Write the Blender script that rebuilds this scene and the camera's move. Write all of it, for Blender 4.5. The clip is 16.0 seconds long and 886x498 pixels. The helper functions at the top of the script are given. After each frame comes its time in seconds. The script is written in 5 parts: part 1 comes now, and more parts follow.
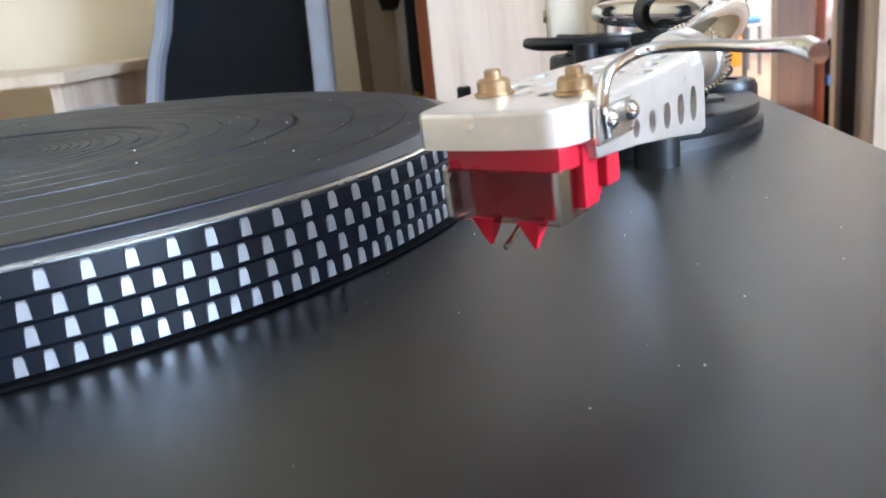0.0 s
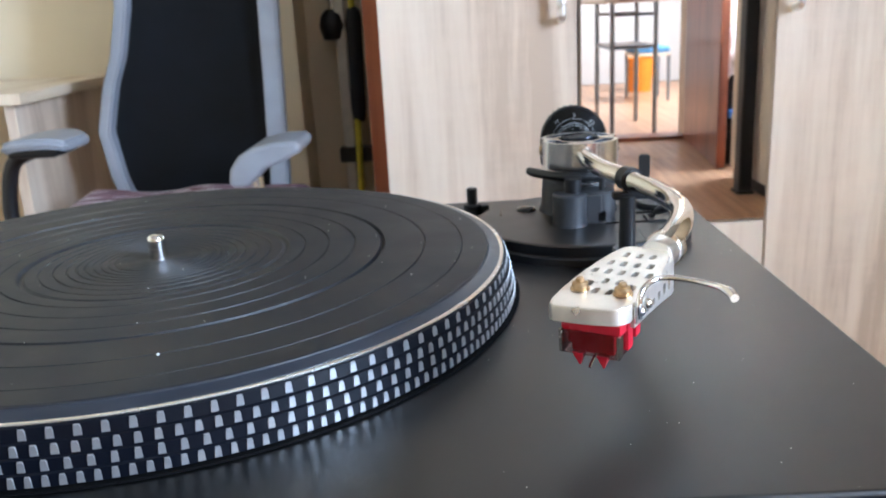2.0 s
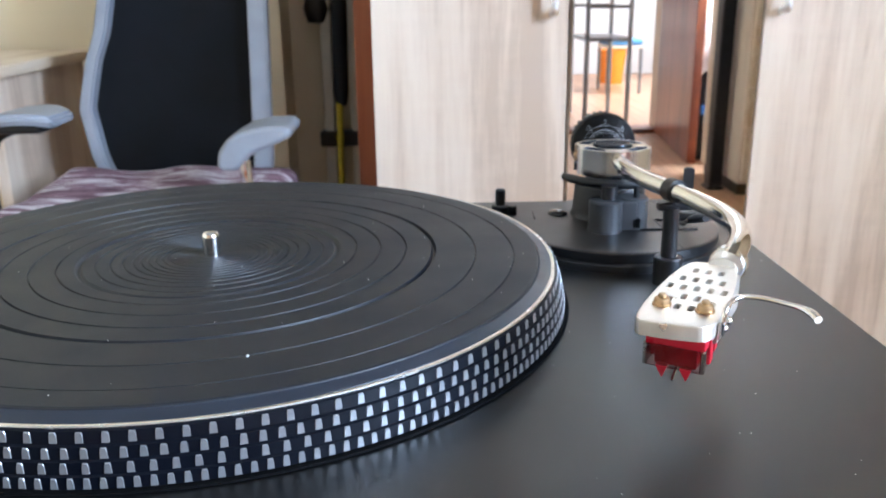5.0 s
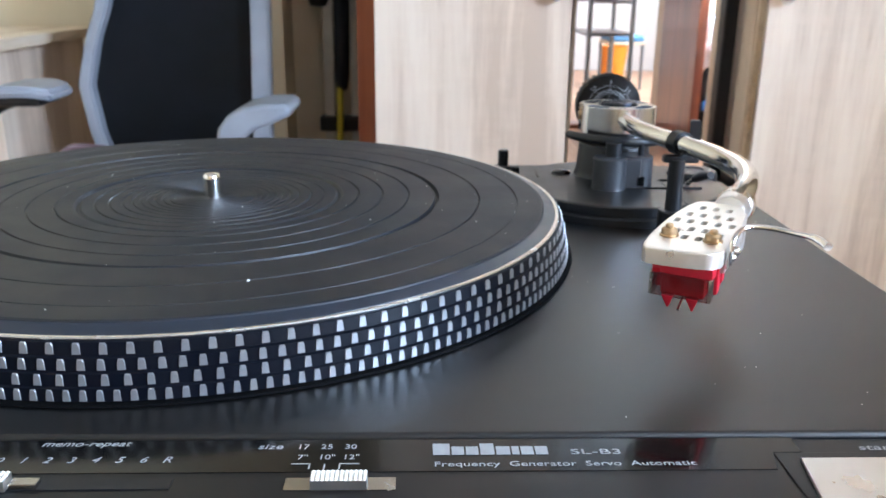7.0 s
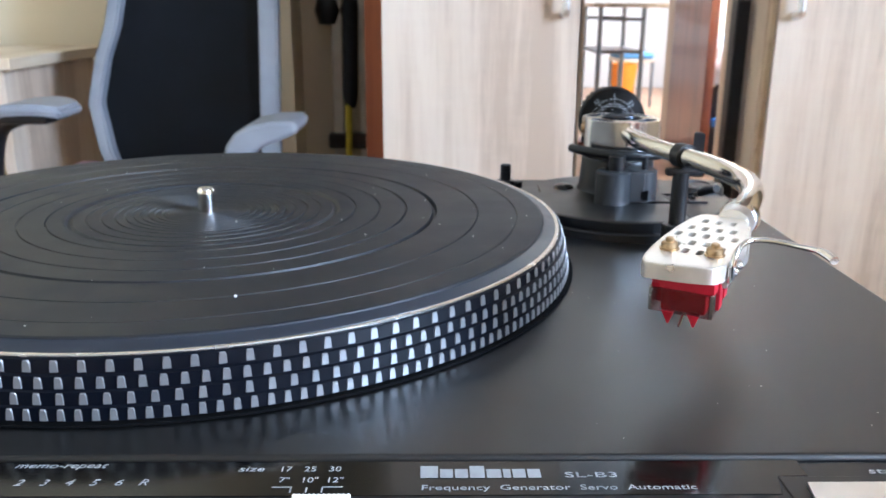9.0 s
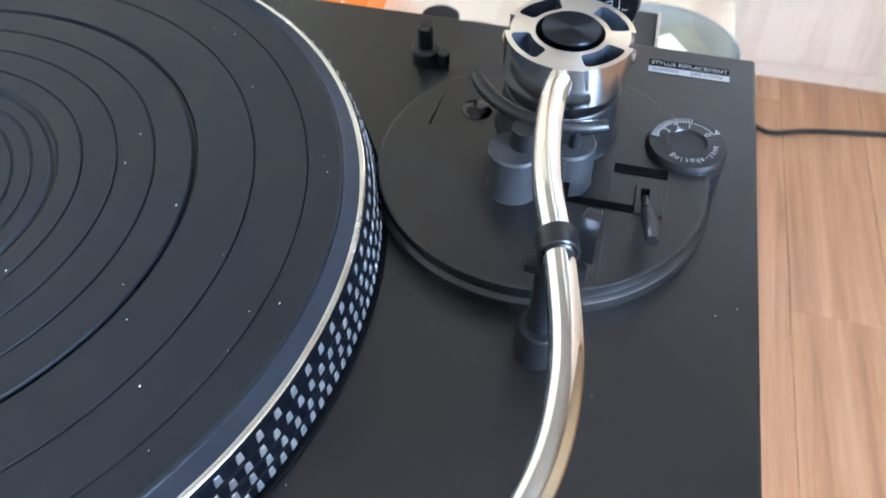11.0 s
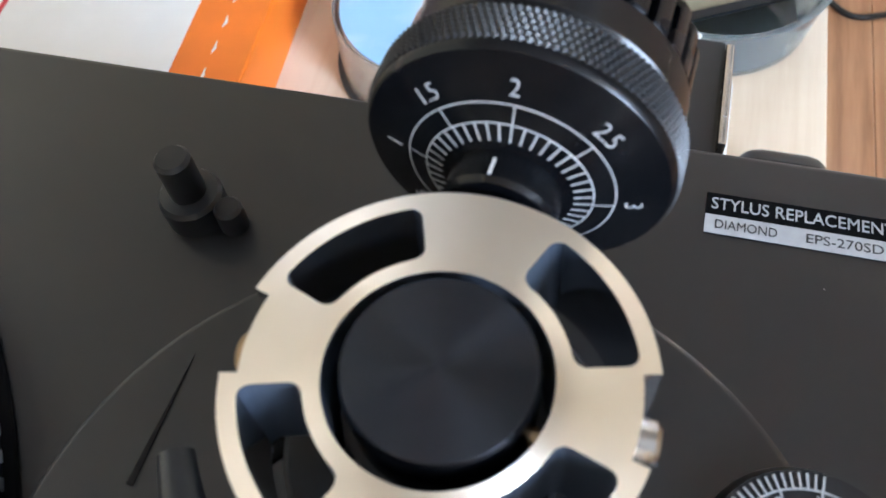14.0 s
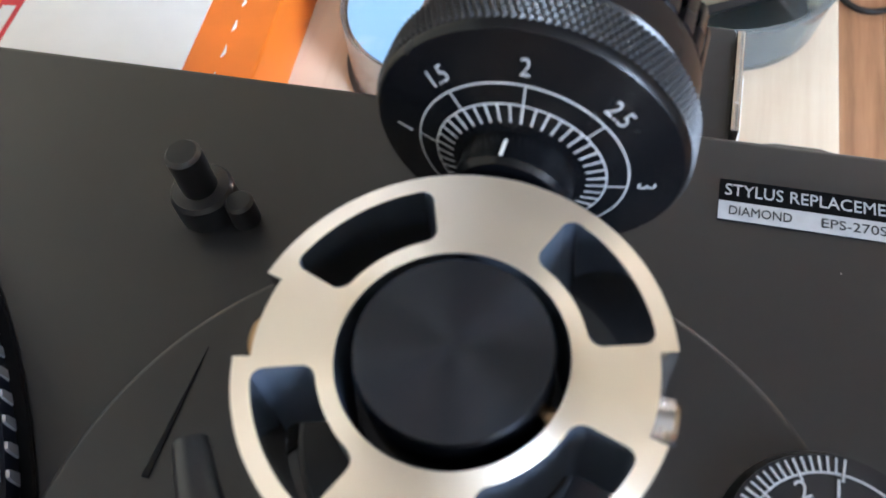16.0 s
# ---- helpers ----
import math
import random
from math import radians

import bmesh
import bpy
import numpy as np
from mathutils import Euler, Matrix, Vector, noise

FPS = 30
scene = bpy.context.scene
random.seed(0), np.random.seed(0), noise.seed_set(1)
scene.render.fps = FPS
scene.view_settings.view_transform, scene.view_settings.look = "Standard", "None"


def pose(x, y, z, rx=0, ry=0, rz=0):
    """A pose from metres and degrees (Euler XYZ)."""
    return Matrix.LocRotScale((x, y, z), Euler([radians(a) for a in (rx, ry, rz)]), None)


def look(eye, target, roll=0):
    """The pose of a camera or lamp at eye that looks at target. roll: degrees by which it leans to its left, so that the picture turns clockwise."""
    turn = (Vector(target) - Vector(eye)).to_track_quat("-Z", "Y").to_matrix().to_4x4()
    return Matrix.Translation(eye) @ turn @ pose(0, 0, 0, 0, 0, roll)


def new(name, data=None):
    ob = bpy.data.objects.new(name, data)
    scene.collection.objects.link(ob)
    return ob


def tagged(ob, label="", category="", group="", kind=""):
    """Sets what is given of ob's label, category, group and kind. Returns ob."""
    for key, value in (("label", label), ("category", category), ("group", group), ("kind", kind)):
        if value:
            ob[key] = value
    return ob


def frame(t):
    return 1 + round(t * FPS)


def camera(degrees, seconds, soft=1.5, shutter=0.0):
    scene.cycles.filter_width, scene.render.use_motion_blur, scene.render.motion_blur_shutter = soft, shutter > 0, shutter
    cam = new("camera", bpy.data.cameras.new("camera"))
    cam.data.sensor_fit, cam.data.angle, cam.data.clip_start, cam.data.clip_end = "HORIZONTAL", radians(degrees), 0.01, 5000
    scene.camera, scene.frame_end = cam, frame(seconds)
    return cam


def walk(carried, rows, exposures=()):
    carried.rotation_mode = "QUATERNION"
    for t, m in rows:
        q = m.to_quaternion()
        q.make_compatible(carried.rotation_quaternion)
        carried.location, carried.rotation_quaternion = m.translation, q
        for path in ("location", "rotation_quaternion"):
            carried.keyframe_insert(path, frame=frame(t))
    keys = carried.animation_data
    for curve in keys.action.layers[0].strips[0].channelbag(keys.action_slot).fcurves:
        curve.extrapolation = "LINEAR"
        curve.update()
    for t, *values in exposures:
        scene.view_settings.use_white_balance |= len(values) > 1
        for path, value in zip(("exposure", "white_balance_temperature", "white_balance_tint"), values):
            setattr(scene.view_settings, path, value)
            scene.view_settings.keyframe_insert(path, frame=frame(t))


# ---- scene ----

# ---------------------------------------------------------------- camera and its walk
cam = camera(55.7, 16.0, 1.5, 0.4)
PATH = [
    (0, (0.1719, -0.2402, 0.0509), (0.1109, 0.2361, -0.0883), -5.95),
    (0.5, (0.1725, -0.2493, 0.0533), (0.1132, 0.2273, -0.0855), -5.40),
    (1, (0.1763, -0.2711, 0.0849), (0.1280, 0.2070, -0.0530), -6.47),
    (1.5, (0.1449, -0.3249, 0.1014), (0.1270, 0.1551, -0.0373), -4.13),
    (2, (0.1311, -0.3508, 0.1190), (0.1219, 0.1295, -0.0197), -3.09),
    (2.5, (0.1216, -0.3655, 0.1341), (0.1265, 0.1148, -0.0048), -1.60),
    (3, (0.1047, -0.3736, 0.1407), (0.1168, 0.1066, 0.0020), -0.93),
    (3.5, (0.1049, -0.3738, 0.1340), (0.1176, 0.1060, -0.0060), -1.22),
    (4, (0.0970, -0.3596, 0.1322), (0.1091, 0.1195, -0.0105), -1.57),
    (4.2, (0.0959, -0.3555, 0.1320), (0.1074, 0.1234, -0.0114), -1.47),
    (6.3, (0.0893, -0.3605, 0.1216), (0.1038, 0.1147, -0.0334), 0.50),
    (6.5, (0.0930, -0.3596, 0.1144), (0.1067, 0.1158, -0.0397), 0.57),
    (7, (0.0903, -0.3601, 0.1098), (0.1046, 0.1164, -0.0412), 0.61),
    (7.5, (0.0889, -0.3605, 0.1077), (0.1030, 0.1166, -0.0410), 0.63),
    (8, (0.0930, -0.3597, 0.1074), (0.1048, 0.1182, -0.0392), 0.48),
    (8.5, (0.0935, -0.3569, 0.1082), (0.1036, 0.1218, -0.0359), 0.31),
    (9, (0.0960, -0.3530, 0.1066), (0.1038, 0.1266, -0.0344), 0.32),
    (9.1, (0.1049, -0.3454, 0.1050), (0.1028, 0.1338, -0.0377), -0.32),
    (9.3, (0.1138, -0.3083, 0.1058), (0.1174, 0.1702, -0.0391), 0.23),
    (9.5, (0.1365, -0.2212, 0.1125), (0.1318, 0.2472, -0.0625), -1.52),
    (9.7, (0.1501, -0.1720, 0.1221), (0.1452, 0.2802, -0.0913), -0.31),
    (11.8, (0.2252, -0.0989, 0.2198), (0.1307, 0.1798, -0.1844), -1.39),
    (12, (0.2230, -0.0582, 0.2081), (0.1291, 0.2174, -0.1984), -1.49),
    (12.5, (0.2129, 0.0291, 0.1693), (0.1284, 0.2897, -0.2490), -0.68),
    (13, (0.2055, 0.0585, 0.1230), (0.1205, 0.3087, -0.3015), -3.72),
    (13.5, (0.2104, 0.0653, 0.1173), (0.1229, 0.3119, -0.3087), -5.89),
    (14, (0.2099, 0.0638, 0.1198), (0.1216, 0.3152, -0.3033), -6.47),
    (14.5, (0.2098, 0.0628, 0.1205), (0.1198, 0.3162, -0.3011), -7.39),
    (15, (0.2075, 0.0621, 0.1193), (0.1153, 0.3148, -0.3022), -7.82),
    (15.5, (0.2096, 0.0633, 0.1195), (0.1167, 0.3156, -0.3021), -7.98),
    (16, (0.2101, 0.0622, 0.1182), (0.1147, 0.3139, -0.3031), -8.52),
]
walk(cam, [(t, look(eye, target, roll)) for t, eye, target, roll in PATH], [(0, 0.48, 5280, 13), (1.5, 0.46, 5300, 13), (2.2, 0.38, 5300, 13), (3.0, 0.29, 5320, 13), (3.5, 0.50, 5270, 13), (4.2, 0.58, 5230, 13), (6.3, 0.48, 5250, 13), (9.7, 0.47, 5150, 13), (11.8, 1.26, 4950, 12), (12.5, 0.78, 5500, 12), (13.0, 0.60, 5520, 15), (13.5, 0.74, 5520, 15), (16, 0.74, 5520, 15)])
cam.data.dof.use_dof = True
cam.data.dof.focus_distance = 0.18
cam.data.dof.aperture_fstop = 45.0

# ---------------------------------------------------------------- light
world = bpy.data.worlds.new("sky")
world.use_nodes = True
scene.world = world
wn = world.node_tree.nodes
sky = wn.new("ShaderNodeTexSky")
sky.sky_type = "NISHITA"
sky.sun_disc = False
sky.sun_elevation, sky.sun_rotation = radians(38), radians(100)
world.node_tree.links.new(sky.outputs[0], wn["Background"].inputs[0])
wn["Background"].inputs[1].default_value = 0.12


def area_lamp(name, m, sx, sy, watts, colour):
    lamp = bpy.data.lights.new(name, "AREA")
    lamp.shape, lamp.size, lamp.size_y, lamp.energy, lamp.color = "RECTANGLE", sx, sy, watts, colour
    ob = new(name, lamp)
    ob.matrix_world = m
    return ob


FLOOR, CEIL = -0.66, 1.84
WALL_L, WALL_R, WALL_B, WALL_F = -1.5, 1.95, 1.95, -2.14
# daylight in the window of the wall beside the wardrobe, and an added fill lamp for the kitchen, which has no window
area_lamp("window_daylight", look((2.24, -1.27, 0.85), (0.0, -1.27, 0.85)), 1.08, 1.5, 215, (0.77, 0.895, 1.0))
area_lamp("kitchen_fill", look((2.55, -3.7, 0.75), (1.2, -3.8, 0.0)), 1.4, 1.3, 150, (0.95, 0.97, 1.0))

# ---------------------------------------------------------------- materials


def mat_base(name):
    m = bpy.data.materials.new(name)
    m.use_nodes = True
    nt = m.node_tree
    return m, nt, nt.nodes["Principled BSDF"]


def noise_tex(nt, scale, detail=4.0, stretch=(1, 1, 1), rough=0.5, distort=0.0):
    tc = nt.nodes.new("ShaderNodeTexCoord")
    mp = nt.nodes.new("ShaderNodeMapping")
    mp.inputs["Scale"].default_value = stretch
    n = nt.nodes.new("ShaderNodeTexNoise")
    n.inputs["Scale"].default_value = scale
    n.inputs["Detail"].default_value = detail
    n.inputs["Roughness"].default_value = rough
    n.inputs["Distortion"].default_value = distort
    nt.links.new(tc.outputs["Object"], mp.inputs[0])
    nt.links.new(mp.outputs[0], n.inputs["Vector"])
    return n


def ramp(nt, src, stops):
    r = nt.nodes.new("ShaderNodeValToRGB")
    while len(r.color_ramp.elements) < len(stops):
        r.color_ramp.elements.new(0.5)
    for e, (p, c) in zip(r.color_ramp.elements, stops):
        e.position, e.color = p, (*c, 1) if len(c) == 3 else c
    nt.links.new(src, r.inputs[0])
    return r


def bump(nt, bsdf, src, strength, distance):
    b = nt.nodes.new("ShaderNodeBump")
    b.inputs["Strength"].default_value = strength
    b.inputs["Distance"].default_value = distance
    nt.links.new(src, b.inputs["Height"])
    nt.links.new(b.outputs[0], bsdf.inputs["Normal"])


def surface(name, colour, rough=0.5, metal=0.0, vary=0.12, scale=60.0, grain=900.0, relief=0.12, spec=0.5, rough_vary=0.08, dist=0.0004):
    """A surface with blotches at one scale, fine grain at another, and uneven gloss."""
    m, nt, b = mat_base(name)
    big = noise_tex(nt, scale, 3)
    lo = tuple(c * (1 - vary) for c in colour)
    hi = tuple(min(1, c * (1 + vary)) for c in colour)
    r = ramp(nt, big.outputs[0], [(0.3, lo), (0.7, hi)])
    nt.links.new(r.outputs[0], b.inputs["Base Color"])
    rr = ramp(nt, big.outputs[0], [(0.25, (rough - rough_vary,) * 3), (0.75, (rough + rough_vary,) * 3)])
    nt.links.new(rr.outputs[0], b.inputs["Roughness"])
    b.inputs["Metallic"].default_value = metal
    b.inputs["Specular IOR Level"].default_value = spec
    if relief:
        g = noise_tex(nt, grain, 2)
        bump(nt, b, g.outputs[0], relief, dist)
    return m


def wood(name, light, mid, dark, along="z", scale=1.0, rough=0.45):
    """Pale oak print: wandering figure, broad bands, fine pores and short cross flecks."""
    m, nt, b = mat_base(name)
    k = "xyz".index(along)

    def stretched(across, length):
        return tuple(length if i == k else across for i in range(3))

    figure = noise_tex(nt, 1.0 * scale, 4, stretched(7, 0.9), 0.55, 1.6)
    bands = noise_tex(nt, 1.0 * scale, 2, stretched(2.6, 0.35), 0.5, 0.3)
    fine = noise_tex(nt, 9.0 * scale, 4, stretched(15, 0.8), 0.7)
    fleck = noise_tex(nt, 14.0 * scale, 2, stretched(1.2, 5.0), 0.6)
    total = None
    for n, w in ((figure, 0.54), (bands, 0.24), (fine, 0.18), (fleck, 0.04)):
        mul = nt.nodes.new("ShaderNodeMath")
        mul.operation = "MULTIPLY_ADD"
        nt.links.new(n.outputs[0], mul.inputs[0])
        mul.inputs[1].default_value = w
        mul.inputs[2].default_value = 0.0
        if total:
            nt.links.new(total.outputs[0], mul.inputs[2])
        total = mul
    r = ramp(nt, total.outputs[0], [(0.42, dark), (0.485, mid), (0.56, light)])
    nt.links.new(r.outputs[0], b.inputs["Base Color"])
    b.inputs["Roughness"].default_value = rough
    bump(nt, b, fine.outputs[0], 0.15, 0.0006)
    return m


M_PLINTH = surface("plinth_black", (0.0036, 0.0035, 0.0035), 0.36, 0, 0.1, 14, 5200, 0.20, 0.80, 0.015, 0.00006)
M_PANEL = surface("panel_black", (0.0040, 0.0041, 0.0044), 0.34, 0, 0.1, 25, 2600, 0.08, 0.5, 0.05, 0.00005)
M_GLOSSPANEL = surface("gloss_strip", (0.0045, 0.0042, 0.0040), 0.14, 0, 0.1, 25, 2000, 0.03, 0.5, 0.04, 0.00003)
M_MAT = surface("rubber_mat", (0.0052, 0.0072, 0.0108), 0.52, 0, 0.14, 40, 3500, 0.25, 0.50, 0.06, 0.00008)
M_RIM = surface("rim_blue_black", (0.0022, 0.0030, 0.0060), 0.40, 0.0, 0.1, 60, 4000, 0.15, 0.15, 0.05, 0.00005)
M_BEVEL = surface("bevel_grey_blue", (0.022, 0.027, 0.038), 0.33, 0.15, 0.1, 80, 4000, 0.05, 0.5, 0.05, 0.00005)
M_LIP = surface("polished_aluminium", (0.86, 0.86, 0.84), 0.24, 1, 0.04, 80, 4000, 0.03, 0.5, 0.05, 0.00005)
M_DOT = surface("strobe_dot_silver", (0.345, 0.345, 0.350), 0.36, 0.7, 0.05, 300, 6000, 0.06, 0.5, 0.06, 0.00004)
M_SKIRT = surface("skirt_black", (0.0012, 0.0012, 0.0014), 0.75, 0, 0.1, 60, 2000, 0.05, 0.08)
M_BLACK = surface("black_plastic", (0.0075, 0.0078, 0.009), 0.38, 0, 0.12, 90, 4000, 0.12, 0.5, 0.06, 0.00005)
M_BASE = surface("armbase_black", (0.0060, 0.0058, 0.0058), 0.36, 0, 0.1, 40, 4500, 0.15, 0.72, 0.04, 0.00006)
M_DIAL = surface("dial_black", (0.0022, 0.0024, 0.0032), 0.25, 0, 0.12, 90, 4000, 0.08, 0.26, 0.05, 0.00004)
M_DIALPRINT = surface("dial_print", (0.32, 0.32, 0.32), 0.5, 0, 0.10, 400, 3000, 0.0)
M_GREY = surface("grey_plastic", (0.030, 0.031, 0.034), 0.42, 0, 0.1, 90, 4000, 0.12, 0.5, 0.05, 0.00005)
M_CHROME = surface("chrome", (0.86, 0.84, 0.80), 0.09, 1, 0.03, 60, 3000, 0.02, 0.5, 0.03, 0.00003)
M_ALU = surface("satin_aluminium", (0.86, 0.86, 0.85), 0.30, 1, 0.04, 90, 5000, 0.05, 0.5, 0.05, 0.00005)
M_SHELL = surface("cast_headshell", (0.86, 0.80, 0.715), 0.33, 0.75, 0.05, 200, 3800, 0.45, 0.5, 0.06, 0.00010)
M_BRASS = surface("brass", (0.55, 0.39, 0.22), 0.38, 1, 0.08, 200, 3000, 0.05, 0.5, 0.05, 0.00004)
M_STEEL = surface("steel", (0.50, 0.48, 0.45), 0.25, 1, 0.08, 200, 3000, 0.05, 0.5, 0.05, 0.00004)
M_WHITE = surface("white_print", (0.60, 0.61, 0.60), 0.5, 0, 0.05, 400, 3000, 0.0)
M_RED = surface("red_cartridge", (0.50, 0.012, 0.030), 0.30, 0, 0.1, 120, 2500, 0.05, 0.5, 0.05, 0.00004)
M_CREAM = surface("cream_wall", (0.87, 0.77, 0.57), 0.85, 0, 0.06, 3.0, 260, 0.3, 0.3, 0.05, 0.0012)
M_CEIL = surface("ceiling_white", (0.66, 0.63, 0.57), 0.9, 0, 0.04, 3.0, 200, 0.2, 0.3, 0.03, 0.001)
# unseen room ceiling: colour lowered so the black parts reflect less from above
M_CEILING = surface("ceiling_dimmed", (0.42, 0.39, 0.35), 0.9, 0, 0.05, 3.0, 200, 0.2, 0.3, 0.03, 0.001)
M_OAK = wood("pale_oak", (0.78, 0.660, 0.530), (0.70, 0.570, 0.445), (0.56, 0.435, 0.325), "z", 1.0, 0.5)
M_OAKH = wood("pale_oak_level", (0.78, 0.66, 0.50), (0.70, 0.56, 0.40), (0.58, 0.44, 0.30), "y", 1.0, 0.5)
M_DOORWOOD = wood("red_brown_door", (0.33, 0.105, 0.045), (0.25, 0.072, 0.03), (0.16, 0.042, 0.018), "z", 0.8, 0.28)
M_MIRROR = surface("mirror_silver", (0.90, 0.90, 0.88), 0.012, 1, 0.0, 2, 50, 0.0, 0.5, 0.0)
M_CHAIRGREY = surface("chair_grey", (0.30, 0.32, 0.36), 0.45, 0, 0.08, 20, 900, 0.15, 0.5, 0.06, 0.0002)
M_MESH = surface("mesh_cloth", (0.010, 0.011, 0.014), 0.75, 0, 0.45, 9, 500, 0.6, 0.35, 0.1, 0.0010)
M_WINFRAME = surface("window_white", (0.8, 0.8, 0.78), 0.4, 0, 0.04, 9, 300, 0.05)

# ---------------------------------------------------------------- helpers


def part(name, bm, material, parent, label="", angle=35):
    me = bpy.data.meshes.new(name)
    bm.normal_update()
    bm.to_mesh(me)
    bm.free()
    me.materials.append(material)
    me.shade_smooth()
    me.set_sharp_from_angle(angle=radians(angle))
    ob = new(name, me)
    wn_ = ob.modifiers.new("weighted_normals", "WEIGHTED_NORMAL")
    wn_.keep_sharp = True
    if parent:
        ob.parent = parent
    if label:
        ob["label"] = label
    return ob


def thing(name, label, category, group="", kind="", at=(0, 0, 0)):
    ob = new(name)
    ob.empty_display_size = 0.02
    ob.location = (0, 0, 0)
    return tagged(ob, label, category, group, kind)


def box(bm, x0, x1, y0, y1, z0, z1, bevel=0.0, m=None, seg=2):
    r = bmesh.ops.create_cube(bm, size=1.0)
    vs = r["verts"]
    for v in vs:
        v.co = Vector((x0 + (v.co.x + 0.5) * (x1 - x0), y0 + (v.co.y + 0.5) * (y1 - y0), z0 + (v.co.z + 0.5) * (z1 - z0)))
        if m:
            v.co = m @ v.co
    if bevel:
        es = list({e for v in vs for e in v.link_edges})
        bmesh.ops.bevel(bm, geom=es, offset=bevel, segments=seg, profile=0.5, affect="EDGES", clamp_overlap=True)
    return bm


def lathe(bm, profile, m=None, seg=64, a0=0.0, a1=360.0):
    """Turns (radius, height) pairs round the z axis of m."""
    m = m or Matrix.Identity(4)
    closed = abs(a1 - a0) > 359.9
    n = seg if closed else seg + 1
    rings = []
    for r, z in profile:
        if r < 1e-7:
            rings.append([bm.verts.new(m @ Vector((0, 0, z)))] * n)
        else:
            rings.append([bm.verts.new(m @ Vector((r * math.cos(radians(a0 + (a1 - a0) * i / seg)), r * math.sin(radians(a0 + (a1 - a0) * i / seg)), z))) for i in range(n)])
    for a, b in zip(rings, rings[1:]):
        for i in range(seg):
            j = (i + 1) % n
            q = []
            for v in (a[i], a[j], b[j], b[i]):
                if v not in q:
                    q.append(v)
            if len(q) > 2:
                try:
                    bm.faces.new(q)
                except ValueError:
                    pass
    bmesh.ops.recalc_face_normals(bm, faces=bm.faces)
    return bm


def tube(bm, pts, radius, seg=16, cap=True, steps=8):
    """Sweeps a circle along a smooth curve through the points. radius: a number, or one per point."""
    P = [Vector(p) for p in pts]
    rad = list(radius) if isinstance(radius, (list, tuple)) else [radius] * len(P)
    curve, rs = [], []
    for i in range(len(P) - 1):
        p0, p1, p2, p3 = P[max(i - 1, 0)], P[i], P[i + 1], P[min(i + 2, len(P) - 1)]
        for k in range(steps):
            t = k / steps
            curve.append(0.5 * ((2 * p1) + (p2 - p0) * t + (2 * p0 - 5 * p1 + 4 * p2 - p3) * t * t + (3 * p1 - p0 - 3 * p2 + p3) * t ** 3))
            rs.append(rad[i] * (1 - t) + rad[i + 1] * t)
    curve.append(P[-1])
    rs.append(rad[-1])
    up = Vector((0, 0, 1))
    if abs((curve[1] - curve[0]).normalized().z) > 0.9:
        up = Vector((0, 1, 0))
    rings = []
    for i, c in enumerate(curve):
        d = (curve[min(i + 1, len(curve) - 1)] - curve[max(i - 1, 0)]).normalized()
        s = d.cross(up).normalized()
        up = s.cross(d).normalized()
        rings.append([bm.verts.new(c + rs[i] * (math.cos(2 * math.pi * k / seg) * s + math.sin(2 * math.pi * k / seg) * up)) for k in range(seg)])
    for a, b in zip(rings, rings[1:]):
        for k in range(seg):
            bm.faces.new((a[k], a[(k + 1) % seg], b[(k + 1) % seg], b[k]))
    if cap:
        bm.faces.new(rings[0][::-1])
        bm.faces.new(rings[-1])
    bmesh.ops.recalc_face_normals(bm, faces=bm.faces)
    return bm


def prism(bm, outline, z0, z1, bevel=0.0, m=None, seg=2):
    lo = [bm.verts.new(Vector((x, y, z0))) for x, y in outline]
    hi = [bm.verts.new(Vector((x, y, z1))) for x, y in outline]
    n = len(outline)
    faces = [bm.faces.new(lo[::-1]), bm.faces.new(hi)]
    for i in range(n):
        faces.append(bm.faces.new((lo[i], lo[(i + 1) % n], hi[(i + 1) % n], hi[i])))
    if m:
        bmesh.ops.transform(bm, matrix=m, verts=lo + hi)
    if bevel:
        es = list({e for f in faces[:2] for e in f.edges})
        bmesh.ops.bevel(bm, geom=es, offset=bevel, segments=seg, profile=0.5, affect="EDGES", clamp_overlap=True)
    bmesh.ops.recalc_face_normals(bm, faces=bm.faces)
    return bm


def B():
    return bmesh.new()


def plate(bm, loops, depth, m, bevel=0.0):
    """A flat plate (first loop: outline, others: holes) filled at height 0 and sunk by depth."""
    edges, first = [], []
    for lp in loops:
        vs = [bm.verts.new(Vector((*p, 0))) for p in lp]
        first = first or vs
        edges += [bm.edges.new((vs[k], vs[(k + 1) % len(vs)])) for k in range(len(vs))]
    rim = set(edges[:len(first)])
    bmesh.ops.triangle_fill(bm, use_beauty=True, use_dissolve=False, edges=edges, normal=(0, 0, 1))
    ex = bmesh.ops.extrude_face_region(bm, geom=list(bm.faces))
    bmesh.ops.translate(bm, vec=(0, 0, -depth), verts=[v for v in ex["geom"] if isinstance(v, bmesh.types.BMVert)])
    bmesh.ops.recalc_face_normals(bm, faces=bm.faces)
    if bevel:
        bmesh.ops.bevel(bm, geom=[e for e in rim if e.is_valid], offset=bevel, segments=2, profile=0.5, affect="EDGES", clamp_overlap=True)
    bmesh.ops.transform(bm, matrix=m, verts=bm.verts)
    return bm


def oval(x, y, rx, ry, n=14):
    return [(x + rx * math.cos(2 * math.pi * k / n), y + ry * math.sin(2 * math.pi * k / n)) for k in range(n)]


